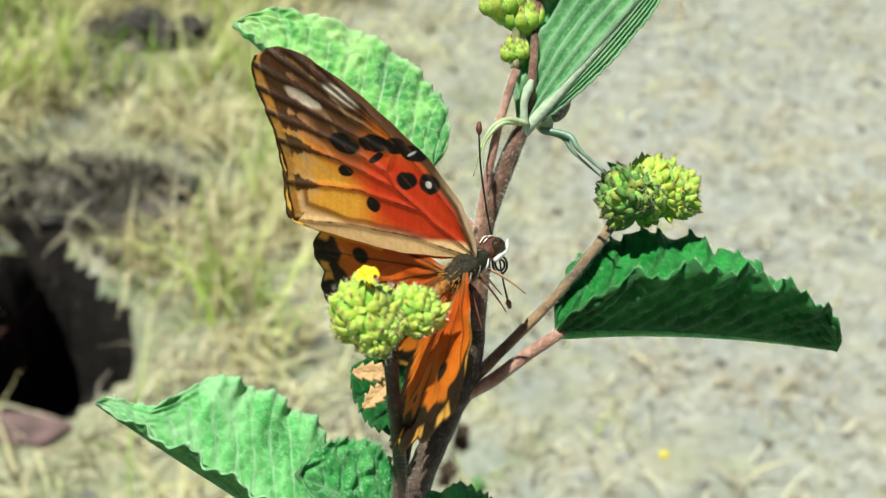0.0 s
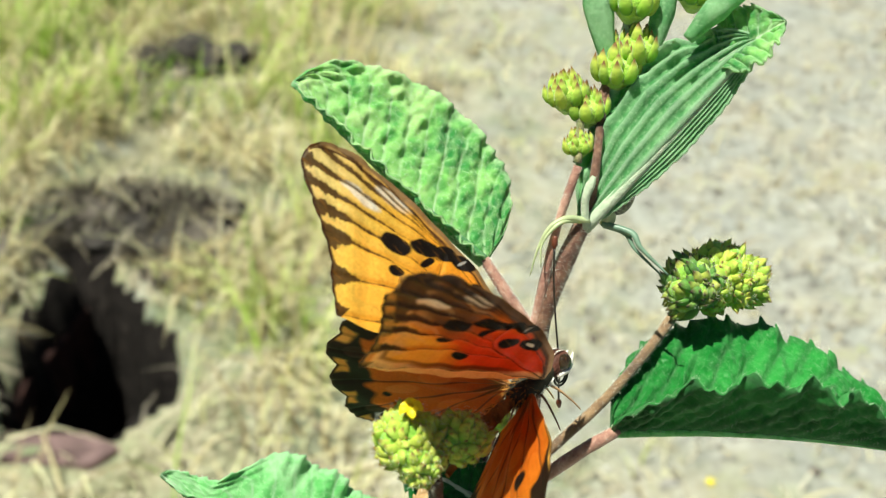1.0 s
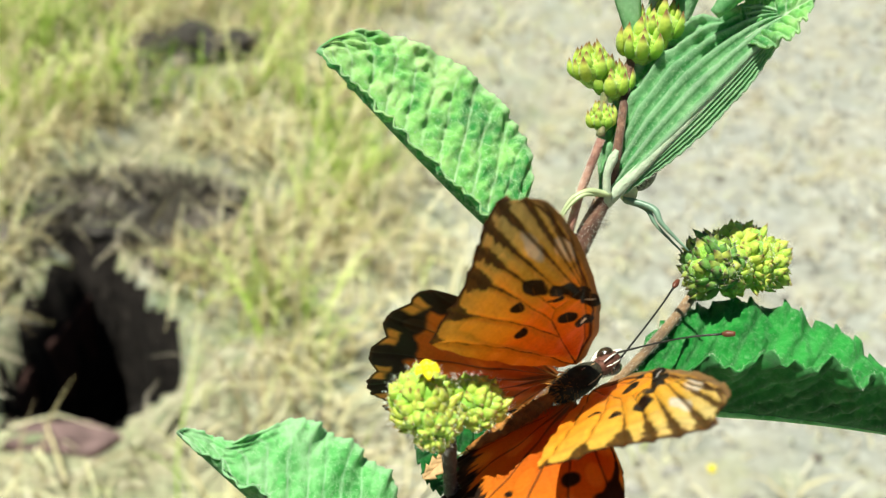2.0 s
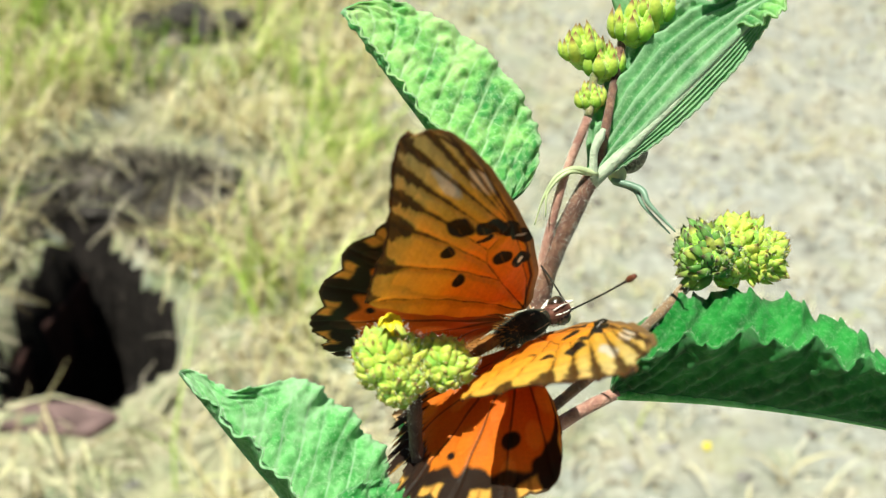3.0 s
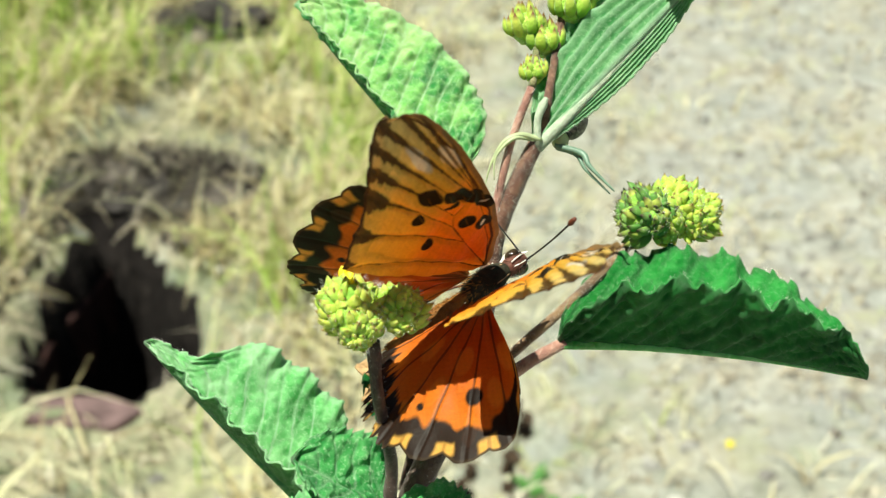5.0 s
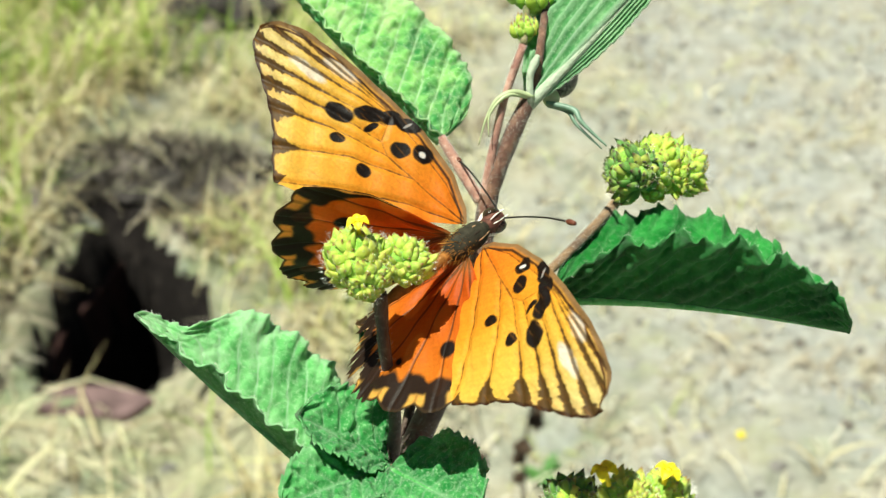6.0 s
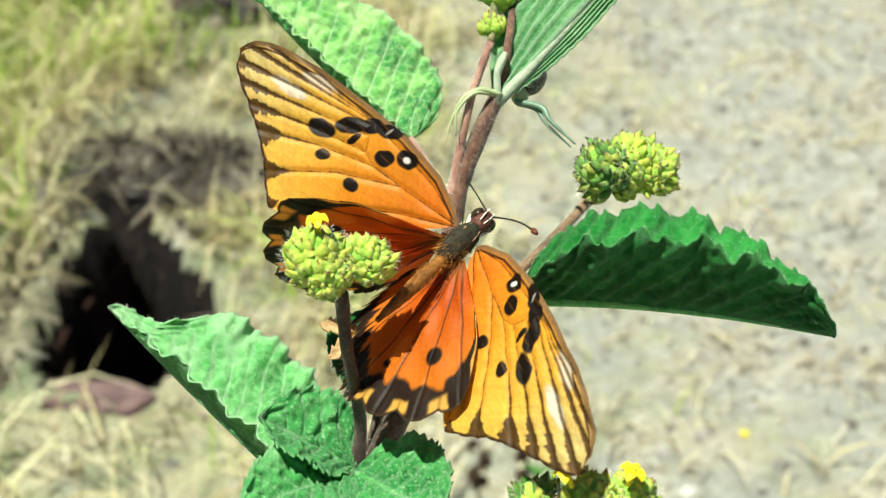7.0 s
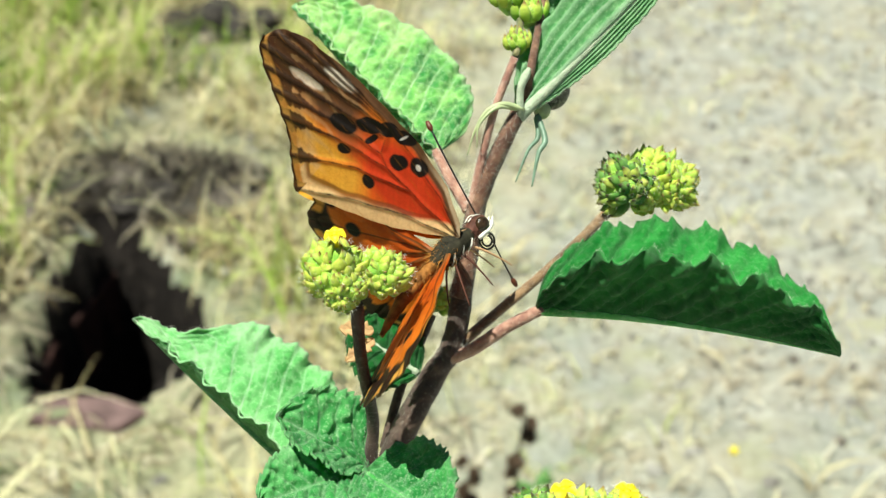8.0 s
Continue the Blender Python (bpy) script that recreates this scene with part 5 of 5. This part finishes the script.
def fore_pigment(u, v, under):
    """Scale colours of the fore wing, on its upper or under side."""
    rear = bend(FORE_REAR, u) - v
    outer = np.where(u > .55, rear, .5) * .85
    cost = v - bend(FORE_COSTA, u)
    w = wobble(u, v, 3, 1)
    fine = wobble(u, v, 11, 4)
    col = np.zeros(u.shape + (3,)) + np.array((0.80, 0.24, 0.02))
    d = vein_field(u, v)
    cell = np.clip((d - .007) / .010, 0, 1)
    if under:
        col = lay(col, np.clip((u - .20) / .20, 0, 1), (0.76, 0.22, 0.02))
        col = lay(col, blob(u, v, .17, .0, .27, .11, .12, .7), (0.62, 0.055, 0.015))
        col = lay(col, np.clip((u - .30 - .5 * (.22 - v)) / .10, 0, 1) * np.clip((v - .09) / .05, 0, 1) * (.35 + .65 * cell), (0.82, 0.46, 0.06))
        col = lay(col, np.clip((u - .46 + .25 * v) / .12, 0, 1) * np.clip((.12 - v) / .07, 0, 1), (0.105, 0.055, 0.026))
        margin = np.clip((.17 - outer) / .05, 0, 1) * (u > .5)
        col = lay(col, margin * cell * np.clip(.55 + .6 * wobble(u, v * 2, 5, 6), 0, 1) * .75, (0.62, 0.45, 0.22))
        col = lay(col, np.clip((u - .50) / .1, 0, 1) * np.clip(np.sin(v * 85 + 2 * w) * 1.7 - 1.1, 0, 1) * .6, (0.66, 0.48, 0.24))
        col = lay(col, (u < .60) * np.clip((.098 - rear + .008 * w) / .008, 0, 1) * np.clip((u - .1) / .1, 0, 1) * .75, (0.10, 0.045, 0.015))
        col = lay(col, (u < .60) * np.clip((.080 - rear + .008 * w) / .02, 0, 1), (0.84, 0.64, 0.32))
        col = lay(col, np.clip((.040 - cost) / .014, 0, 1), (0.13, 0.065, 0.03))
        col = lay(col, np.clip((.020 - cost) / .008, 0, 1) * np.clip((.30 - u) / .15, 0, 1), (0.72, 0.55, 0.36))
    else:
        col = lay(col, np.clip((u - .12) / .33, 0, 1), (0.92, 0.42, 0.035))
        col = lay(col, np.clip((u - .42 + .3 * v) / .3, 0, 1) * (.5 + .5 * cell), (0.96, 0.60, 0.10))
        col = lay(col, np.clip((u - .68) / .25, 0, 1) * (.4 + .6 * cell), (0.96, 0.74, 0.28))
        col = lay(col, np.clip((.026 - cost) / .012, 0, 1), (0.46, 0.23, 0.08))
        col = lay(col, blob(cost, u * 0, .027, 0, .0035, 1, 0, .5), (0.10, 0.04, 0.015))
    tip = np.clip((u - .55) / .35, 0, 1)
    wedge = np.clip(((.15 if under else .11) - outer) / (.14 if under else .10), 0, 1) * (u > .5)
    big = np.clip((.86 - u) / .12, 0, 1)
    width = .0036 + tip * (.014 if under else .0075) + wedge ** 1.2 * (.034 if under else .013 + .024 * big)
    width = width * (1 + .30 * fine + .25 * w + .25 * wobble(u, v, 26, 3))
    col = lay(col, np.clip((width - d) / .004, 0, 1) * .92, (0.040, 0.017, 0.008))
    # dusky veil of the tip, on both sides
    col = lay(col, tip * np.clip(.5 + .7 * wobble(u, v * 3, 6, 2), 0, 1) * .30, (0.10, 0.045, 0.015))
    if under:
        band = np.clip((.04 - outer) / .010, 0, 1) * (u > .52)
        col = lay(col, band, (0.52, 0.27, 0.06))
        col = lay(col, band * np.clip((.012 - d) / .006, 0, 1), (0.06, 0.028, 0.012))
    col = lay(col, np.clip((.011 - outer) / .005, 0, 1) * (u > .52), (0.055, 0.024, 0.01))
    if not under:
        col = lay(col, np.clip((.017 - cost) / .005, 0, 1) * .9, (0.30, 0.18, 0.08))
    white = [(.69, -.085, .058, .020, .15), (.79, .008, .058, .018, .2)] if under else [(.69, -.085, .060, .018, .15), (.770, -.006, .062, .019, .1)]
    for cu, cv, ru, rv, an in white:
        col = lay(col, blob(u + .006 * fine, v + .004 * fine, cu, cv, ru, rv, an, .35) * (1 - .85 * np.clip((.008 - d) / .004, 0, 1)) * .9, (0.80, 0.76, 0.66))
    spots = [(.277, -.069, .036, .030, .3), (.343, -.024, .034, .026, .4), (.380, .120, .026, .023, 0), (.525, .100, .026, .019, .5), (.585, .031, .050, .029, .3),
             (.508, -.039, .052, .028, .7), (.445, -.083, .042, .025, .6), (.385, -.106, .046, .022, .4), (.470, -.01, .028, .011, 1.3)]
    for cu, cv, ru, rv, an in spots:
        col = lay(col, blob(u + .003 * fine, v + .003 * wobble(u, v, 9, 5), cu, cv, ru, rv, an, .15), (0.012, 0.007, 0.005))
    col = lay(col, blob(u, v, .277, -.066, .0105, .0095, 0, .4), (0.88, 0.86, 0.84))
    col = lay(col, blob(u, v, .385, -.105, .013, .0035, 1.2, .5) * (.9 if under else .6), (0.7, 0.68, 0.66))
    rays = wobble(u * .25, v * 2.2 - u * .35 * v, 22, 7)
    col = lay(col, np.clip(rays - .45, 0, 1) * .5, (0.45, 0.18, 0.02))
    return np.clip(col * (.92 if not under else .82) * (1 + .07 * wobble(u, v, 20, 7)[..., None]), 0, 1)


def sheet_pair(name, x, y, z, top, bottom, thick):
    """Upper and lower skin of a wing over one grid, with their own pigment."""
    nu, nv = x.shape
    verts, faces, cols = [], [], []
    for layer, (off, c) in enumerate(((thick / 2, top), (-thick / 2, bottom))):
        verts.append(np.stack([x, y, z + off], -1).reshape(-1, 3) * MM)
        cols.append(np.concatenate([c.reshape(-1, 3), np.ones((nu * nv, 1))], 1))
        o = layer * nu * nv
        idx = np.arange(nu * nv).reshape(nu, nv) + o
        quads = np.stack([idx[:-1, :-1], idx[1:, :-1], idx[1:, 1:], idx[:-1, 1:]], -1).reshape(-1, 4)
        faces.append(quads)
    me = bpy.data.meshes.new(name)
    v, f = np.concatenate(verts), np.concatenate(faces)
    me.from_pydata(v.tolist(), [], f.tolist())
    me.materials.append(WING)
    me.polygons.foreach_set("use_smooth", [True] * len(me.polygons))
    at = me.color_attributes.new("pigment", "FLOAT_COLOR", "POINT")
    at.data.foreach_set("color", np.concatenate(cols).ravel().astype(np.float32))
    both = np.clip((top * bottom) ** .42 * np.array((1.35, 1.0, .8)), 0, 1).reshape(-1, 3)
    both = np.concatenate([both, np.ones((nu * nv, 1))], 1)
    at = me.color_attributes.new("through", "FLOAT_COLOR", "POINT")
    at.data.foreach_set("color", np.concatenate([both, both]).ravel().astype(np.float32))
    return me


def fore_wing(side):
    nu, nv = 300, 120
    u = np.linspace(0.004, 0.9995, nu)[:, None] * np.ones((1, nv))
    q = np.linspace(0, 1, nv)[None, :] * np.ones((nu, 1))
    lo, hi = bend(FORE_COSTA, u[:, 0])[:, None], bend(FORE_REAR, u[:, 0])[:, None]
    hi = hi + (u > .56) * .006 * np.abs(np.sin(hi * 75 + .4)) - .003
    v = lo + (hi - lo) * q
    d = vein_field(u, v)
    z = 0.9 * np.sin(np.pi * u) * (1 - q) * 0.9 - 0.25 * np.exp(-(d / .012) ** 2) + .25 * wobble(u, v, 4, 1) - 1.1 * u * u * q
    x, y = u * WING_L * side, -v * WING_L
    return sheet_pair("fore_wing", x, y, z, fore_pigment(u, v, False), fore_pigment(u, v, True), .07)


HIND = [(4, 11), (9, 18), (14, 22), (22, 24.2), (35, 24.5), (50, 24.6), (62, 25.0), (70, 25.2), (78, 23.0), (88, 20.5), (96, 18.5), (104, 14.0), (112, 9.0)]


def hind_pigment(r, th, rmax, under, round_rim=None):
    s = r / rmax
    so = r / (round_rim if round_rim is not None else rmax)
    w = wobble(s, th * 1.2, 3, 2)
    col = np.zeros(r.shape + (3,)) + np.array((0.52, 0.095, 0.010) if not under else (0.46, 0.11, 0.025))
    col = lay(col, np.clip((s - .3) / .5, 0, 1) * .7, (0.70, 0.23, 0.02) if not under else (0.55, 0.25, 0.07))
    fan = np.abs(((th / math.radians(15.5)) % 1.0) - .5) * 2
    col = lay(col, np.clip((fan - (1 - .05 / np.maximum(s, .08))) / .02, 0, 1) * .75, (0.08, 0.03, 0.01))
    edge = np.clip((s - .815 + .05 * w + .06 * fan) / .03, 0, 1)
    col = lay(col, edge, (0.025, 0.013, 0.008))
    pale = np.clip((.50 + .16 * w - fan) / .12, 0, 1) * np.clip((so - .875 - .025 * w) / .02, 0, 1) * np.clip((.970 - so) / .014, 0, 1)
    col = lay(col, pale, (0.72, 0.42, 0.09))
    col = lay(col, pale * np.clip((.12 - fan) / .06, 0, 1) * .5, (0.20, 0.09, 0.02))
    col = lay(col, np.clip((s - .982) / .008, 0, 1), (0.05, 0.03, 0.015))
    x, y = r * np.cos(th), r * np.sin(th)
    for cx, cy, rr in ((13.2, 7.6, 1.25), (10.0, 14.5, .55)):
        col = lay(col, blob(x, y, cx, cy, rr, rr * .85, .4, .25), (0.015, 0.008, 0.006))
    col = lay(col, np.clip((.22 - s) / .2, 0, 1) * .6, (0.30, 0.16, 0.05))
    if under:
        for k in range(9):
            a = .15 + .19 * k
            col = lay(col, blob(x, y, (10 + 5 * (k % 3)) * math.cos(a), (10 + 5 * (k % 3)) * math.sin(a), 1.9, .9, a, .3), (0.75, 0.74, 0.72))
    return np.clip(col * (1 + .06 * wobble(x * .05, y * .05, 20, 7)[..., None]), 0, 1)


def hind_wing(side):
    na, nr = 220, 90
    th = np.radians(np.linspace(4, 112, na))[:, None] * np.ones((1, nr))
    deg = np.degrees(th)
    rmax = np.interp(deg, [h[0] for h in HIND], [h[1] for h in HIND])
    fan = np.abs(((th / math.radians(15.5)) % 1.0) - .5) * 2
    round_rim = rmax
    rmax = rmax * (1 - .055 * np.clip(1 - fan * 1.5, 0, 1) * ((deg > 8) & (deg < 100)))
    saw = ((deg * .21 + .35 * np.sin(deg * .31)) % 1.0)
    worn = np.clip((deg - 56) / 14, 0, 1) * (1.0 if side > 0 else .35)
    rmax = rmax * (1 - worn * (.13 * saw ** 2 + .05 * np.abs(np.sin(deg * 1.9))))
    r = np.linspace(.02, 1, nr)[None, :] * rmax
    z = .5 * np.sin(th * 2.2) * r / 12 - .16 * np.clip((fan - .85) / .15, 0, 1) * r / 20 + .3 * wobble(r / 25, th, 2, 3)
    return sheet_pair("hind_wing", r * np.cos(th) * side, -r * np.sin(th), z, hind_pigment(r, th, rmax, False, round_rim), hind_pigment(r, th, rmax, True, round_rim), .07)


def lathe(profile, sides=20, squash=1.0, rough=0.0, seed=0):
    """A body of rings along y: (y, radius, z shift), in mm."""
    rng = random.Random(seed)
    verts, faces = [], []
    for yy, r, zc in profile:
        for j in range(sides):
            t = 2 * math.pi * j / sides
            k = r * (1 + rng.uniform(-rough, rough))
            verts.append((k * math.cos(t) * MM, yy * MM, (zc + k * squash * math.sin(t)) * MM))
    for i in range(len(profile) - 1):
        for j in range(sides):
            q = (j + 1) % sides
            faces.append((i * sides + j, i * sides + q, (i + 1) * sides + q, (i + 1) * sides + j))
    faces += [tuple(range(sides)), tuple((len(profile) - 1) * sides + j for j in range(sides))[::-1]]
    return verts, faces


def fur(count, length, mat, parent, seed, a, b):
    """Short hairs over an ellipsoid with half axes a (x), b (y)."""
    rng = random.Random(seed)
    v, f = [], []
    for _ in range(count):
        d = Vector((rng.gauss(0, 1), rng.gauss(0, 1), rng.gauss(0, 1))).normalized()
        p = Vector((d.x * a, d.y * b[0] + b[1], d.z * a))
        tip = p + (d + Vector((0, -.8, 0)) + Vector((rng.uniform(-.3, .3),) * 3)) * length * rng.uniform(.5, 1.2)
        s = d.cross(Vector((0.3, .2, .9))).normalized() * .05
        j = len(v)
        v += [(p + s) * MM, (p - s) * MM, tip * MM]
        f.append((j, j + 1, j + 2))
    part("fur", mesh_of("fur", v, f, mat), parent, "fine body hairs")


def sphere_mesh(name, r, mat, stretch=(1, 1, 1)):
    bm = bmesh.new()
    bmesh.ops.create_uvsphere(bm, u_segments=20, v_segments=12, radius=r * MM)
    for v in bm.verts:
        v.co = Vector((v.co.x * stretch[0], v.co.y * stretch[1], v.co.z * stretch[2]))
    me = bpy.data.meshes.new(name)
    bm.to_mesh(me)
    bm.free()
    me.polygons.foreach_set("use_smooth", [True] * len(me.polygons))
    me.materials.append(mat)
    return me


SCALE_TAN = plain("tan_scales", (0.45, 0.26, 0.14), 0.6, 0.3, 0.4, 900)
butterfly = thing("butterfly", "orange butterfly with black spots and veins opening and closing its wings", "butterfly", pose(*BUTTERFLY[0][1:]))
v, f = lathe([(-4.2, .5, 0), (-3.6, 1.1, 0), (-2.2, 1.65, .1), (0, 1.95, .2), (2.0, 1.75, .15), (3.4, 1.2, 0), (4.0, .8, 0)], 22, .95, .04, 1)
thorax = part("thorax", mesh_of("thorax", v, f, FUR_OLIVE), butterfly, "dark olive furry thorax")
for sx in (-1.0, 0.0, 1.0):
    stalk("stripe", [(sx * .8, 3.2, 1.25 - .25 * abs(sx)), (sx * 1.0, 1.0, 1.9 - .3 * abs(sx)), (sx * .85, -2.4, 1.6 - .3 * abs(sx))], [.07, .11, .06], SCALE_TAN if sx else FUR_DARK, thorax, "narrow stripe of scales", n=8, sides=6, seed=4)
for sx, yy in ((-1, 2.2), (1, 2.2), (-1, .4), (1, .4), (-1, -1.4), (1, -1.4)):
    stalk("white_stripe", [(sx * 1.75, yy + .5, -.2), (sx * 1.45, yy, -1.0), (sx * .7, yy - .5, -1.65)], [.08, .16, .09], SCALE_WHITE, thorax, "white stripe on the underside", n=8, sides=6, seed=5)
fur(900, .5, FUR_OLIVE, thorax, 2, 1.72, (3.4, 0))
fur(350, .7, FUR_ORANGE, thorax, 9, 1.75, (2.8, -1.4))
fur(800, .55, FUR_DARK, thorax, 3, 1.75, (3.4, -.4))
rings = []
for k in range(25):
    s = k / 24
    rr = (1.0 * math.sin(math.pi * (0.22 + .70 * s)) ** .8) * (1 + .06 * math.cos(s * 2 * math.pi * 8))
    rings.append((-3.4 - 13.0 * s, rr, -.1 - 2.6 * s * s))
v, f = lathe(rings, 18, 1.0, .02, 4)
abdomen = part("abdomen", mesh_of("abdomen", v, f, FUR_BROWN), butterfly, "ringed orange-brown abdomen")
fur(900, .6, FUR_BROWN, abdomen, 5, .92, (4.5, -6.5))
v, f = lathe([(3.5, .8, 0), (4.1, 1.2, .05), (5.2, 1.45, .1), (6.2, 1.3, .1), (7.0, .8, 0)], 18, .95, .05, 6)
head = part("head", mesh_of("head", v, f, FUR_RED), butterfly, "red-brown head with white lines")
fur(300, .7, FUR_RED, head, 7, 1.25, (1.5, 5.2))
ANTENNAE = {}
for sd in (-1, 1):
    part("eye", sphere_mesh("eye", 1.15, EYE_SKIN, (.75, 1, 1)), head, "glossy dark amber eye", pose(1.1 * sd * MM, 5.6 * MM, .1 * MM))
    stalk("palp", [(.5 * sd, 6.0, -1.1), (.6 * sd, 6.9, -1.1), (.55 * sd, 7.6, -.7), (.45 * sd, 8.2, -.2)], [.36, .36, .26, .07], SCALE_WHITE, head, "white scaled palp", n=10, seed=2)
    stalk("brow_stripe", [(.35 * sd, 4.2, 1.5), (.5 * sd, 5.4, 1.75), (.45 * sd, 6.6, 1.2)], [.07, .1, .05], SCALE_WHITE, head, "white brow stripe", n=8, seed=2)
    stalk("cheek_stripe", [(1.0 * sd, 4.0, -1.2), (1.5 * sd, 5.4, -1.0), (1.2 * sd, 6.8, -.9)], [.3, .4, .2], SCALE_WHITE, head, "white cheek stripe", n=8, seed=2)
    an = [(0, 0, 0), (0, 5.0, .35), (0, 10.0, .4), (0, 14.0, 0)]
    antenna = stalk("antenna", an, [.15, .13, .13, .16], HORN, butterfly, "thin black antenna", n=16, sides=6, seed=1, m=pose(.5 * sd * MM, 6.5 * MM, .9 * MM))
    stalk("club", [an[-1], (0, 14.6, -.1), (0, 15.6, -.3)], [.2, .46, .28], CLUB, antenna, "rusty antenna club", n=8, sides=8, seed=1)
    ANTENNAE[sd] = antenna
    for k, (yy, out, fwd) in enumerate(((2.6, 2.6, 2.2), (.6, 3.0, .2), (-1.4, 3.0, -2.0))):
        stalk("leg", [(.9 * sd, yy, -1.7), (out * .55 * sd, yy + fwd * .4, -3.0), (out * .8 * sd, yy + fwd, -5.6), (out * .9 * sd, yy + fwd * 1.3, -7.2)], [.2, .17, .12, .08], SCALE_TAN if k == 0 else FUR_RED,
              butterfly, "thin scaled leg", n=12, sides=6, seed=k)
coil = [(0, 6.6 + 1.6 * math.cos(a) * (1 - a / 22) - 1.0, -2.6 + 1.6 * math.sin(a) * (1 - a / 22)) for a in [0.9 + .5 * k for k in range(26)]]
stalk("proboscis", [(0, 6.4, -1.0)] + coil, [.16] * 4, HORN, head, "coiled thin proboscis", n=90, sides=6, rough=0, seed=1)
WINGS = {}
for key, maker, sd, lab in (("RF", fore_wing, 1, "orange fore wing with black spots and a white-eyed mark"), ("LF", fore_wing, -1, "orange fore wing with black spots and a white-eyed mark"),
                            ("RH", hind_wing, 1, "orange hind wing with a black scalloped rim"), ("LH", hind_wing, -1, "orange hind wing with a black scalloped rim")):
    WINGS[key] = part("fore_wing" if key[1] == "F" else "hind_wing", maker(sd), butterfly, lab)

# ---- the spider under the node ----
spider = thing("crab_spider", "pale green crab spider with long glassy legs clinging to the stem", "spider", PLANT_REST)
part("abdomen", sphere_mesh("abdomen", 2.3, SPIDER_BACK, (.85, .9, 1.15)), spider, "mottled grey-brown abdomen", Matrix.Translation(Vector((15.6, 3.2, 26.6)) * MM) @ pose(0, 0, 0, 0, 25, 0))
part("head_part", sphere_mesh("head_part", 1.3, SPIDER_PALE, (1, 1, 1.1)), spider, "pale green head part", Matrix.Translation(Vector((13.6, 2.2, 23.9)) * MM))
stalk("leg", [(10.8, -1.2, 23.6), (7.9, -2.5, 24.2), (5.4, -3.0, 23.0), (3.8, -3.0, 20.1), (2.8, -2.5, 16.5)], [.38, .42, .3, .18, .07], SPIDER_PALE, spider, "pale green bent leg", n=20, sides=8, seed=3)
stalk("leg", [(10.0, -1.2, 23.6), (6.9, -3.0, 23.6), (4.4, -3.2, 20.9), (4.2, -3.0, 17.6)], [.3, .3, .17, .07], SPIDER_PALE, spider, "pale green bent leg", n=20, sides=8, seed=4)
SPF = Vector((12.9, 1.5, 23.1))
spider_legs = []
for pts, rad in (([(12.9, 1.5, 23.1), (16.7, 0.0, 21.9), (17.9, -1.0, 19.9), (21.4, -2.0, 16.4)], [.42, .48, .34, .12]), ([(13.1, 1.8, 22.8), (16.0, 1.0, 21.8), (17.3, 0.0, 19.6), (20.8, -1.0, 16.1)], [.36, .4, .26, .1])):
    spider_legs.append(stalk("long_leg", [rel(q, SPF) for q in pts], rad, SPIDER_LEG, spider, "glassy green long leg", n=24, sides=8, seed=5, m=Matrix.Translation(SPF * MM)))


# ---- what moves ----
def antenna_pose(sd, t, way):
    """The pose on the head that makes an antenna point that way at t seconds."""
    row = min(BUTTERFLY, key=lambda r: abs(r[0] - t))
    local = pose(*row[1:]).to_3x3().inverted() @ (PLANT_REST.to_3x3() @ way)
    return pose(.5 * sd * MM, 6.5 * MM, .9 * MM) @ local.to_track_quat("Y", "Z").to_matrix().to_4x4()


def motions():
    rows = lambda table: [(r[0], pose(*r[1:])) for r in table]
    walk(plant, rows(PLANT))
    walk(spider, rows(PLANT))
    walk(butterfly, rows(BUTTERFLY))
    for key, table in (("RF", RF), ("LF", LF), ("RH", RH), ("LH", LH)):
        walk(WINGS[key], rows(table))
    for ob, table in ((left_leaf, LEFT_LEAF), (upper_leaf, UPPER_LEAF), (right_leaf, RIGHT_LEAF)):
        walk(ob, rows(table))
    for sd, table in ((-1, LEFT_ANTENNA), (1, RIGHT_ANTENNA)):
        walk(ANTENNAE[sd], [(t, antenna_pose(sd, t, Vector(way))) for t, *way in table])
    for k, ob in enumerate(spider_legs):
        rest = Matrix.Translation(SPF * MM)
        hang = rest @ pose(0, 0, 0, 0, 48 + 10 * k, 0)
        walk(ob, [(0.0, rest), (7.1, rest), (7.4, hang), (8.0, rest @ pose(0, 0, 0, 0, 54 + 10 * k, 0))])


motions()
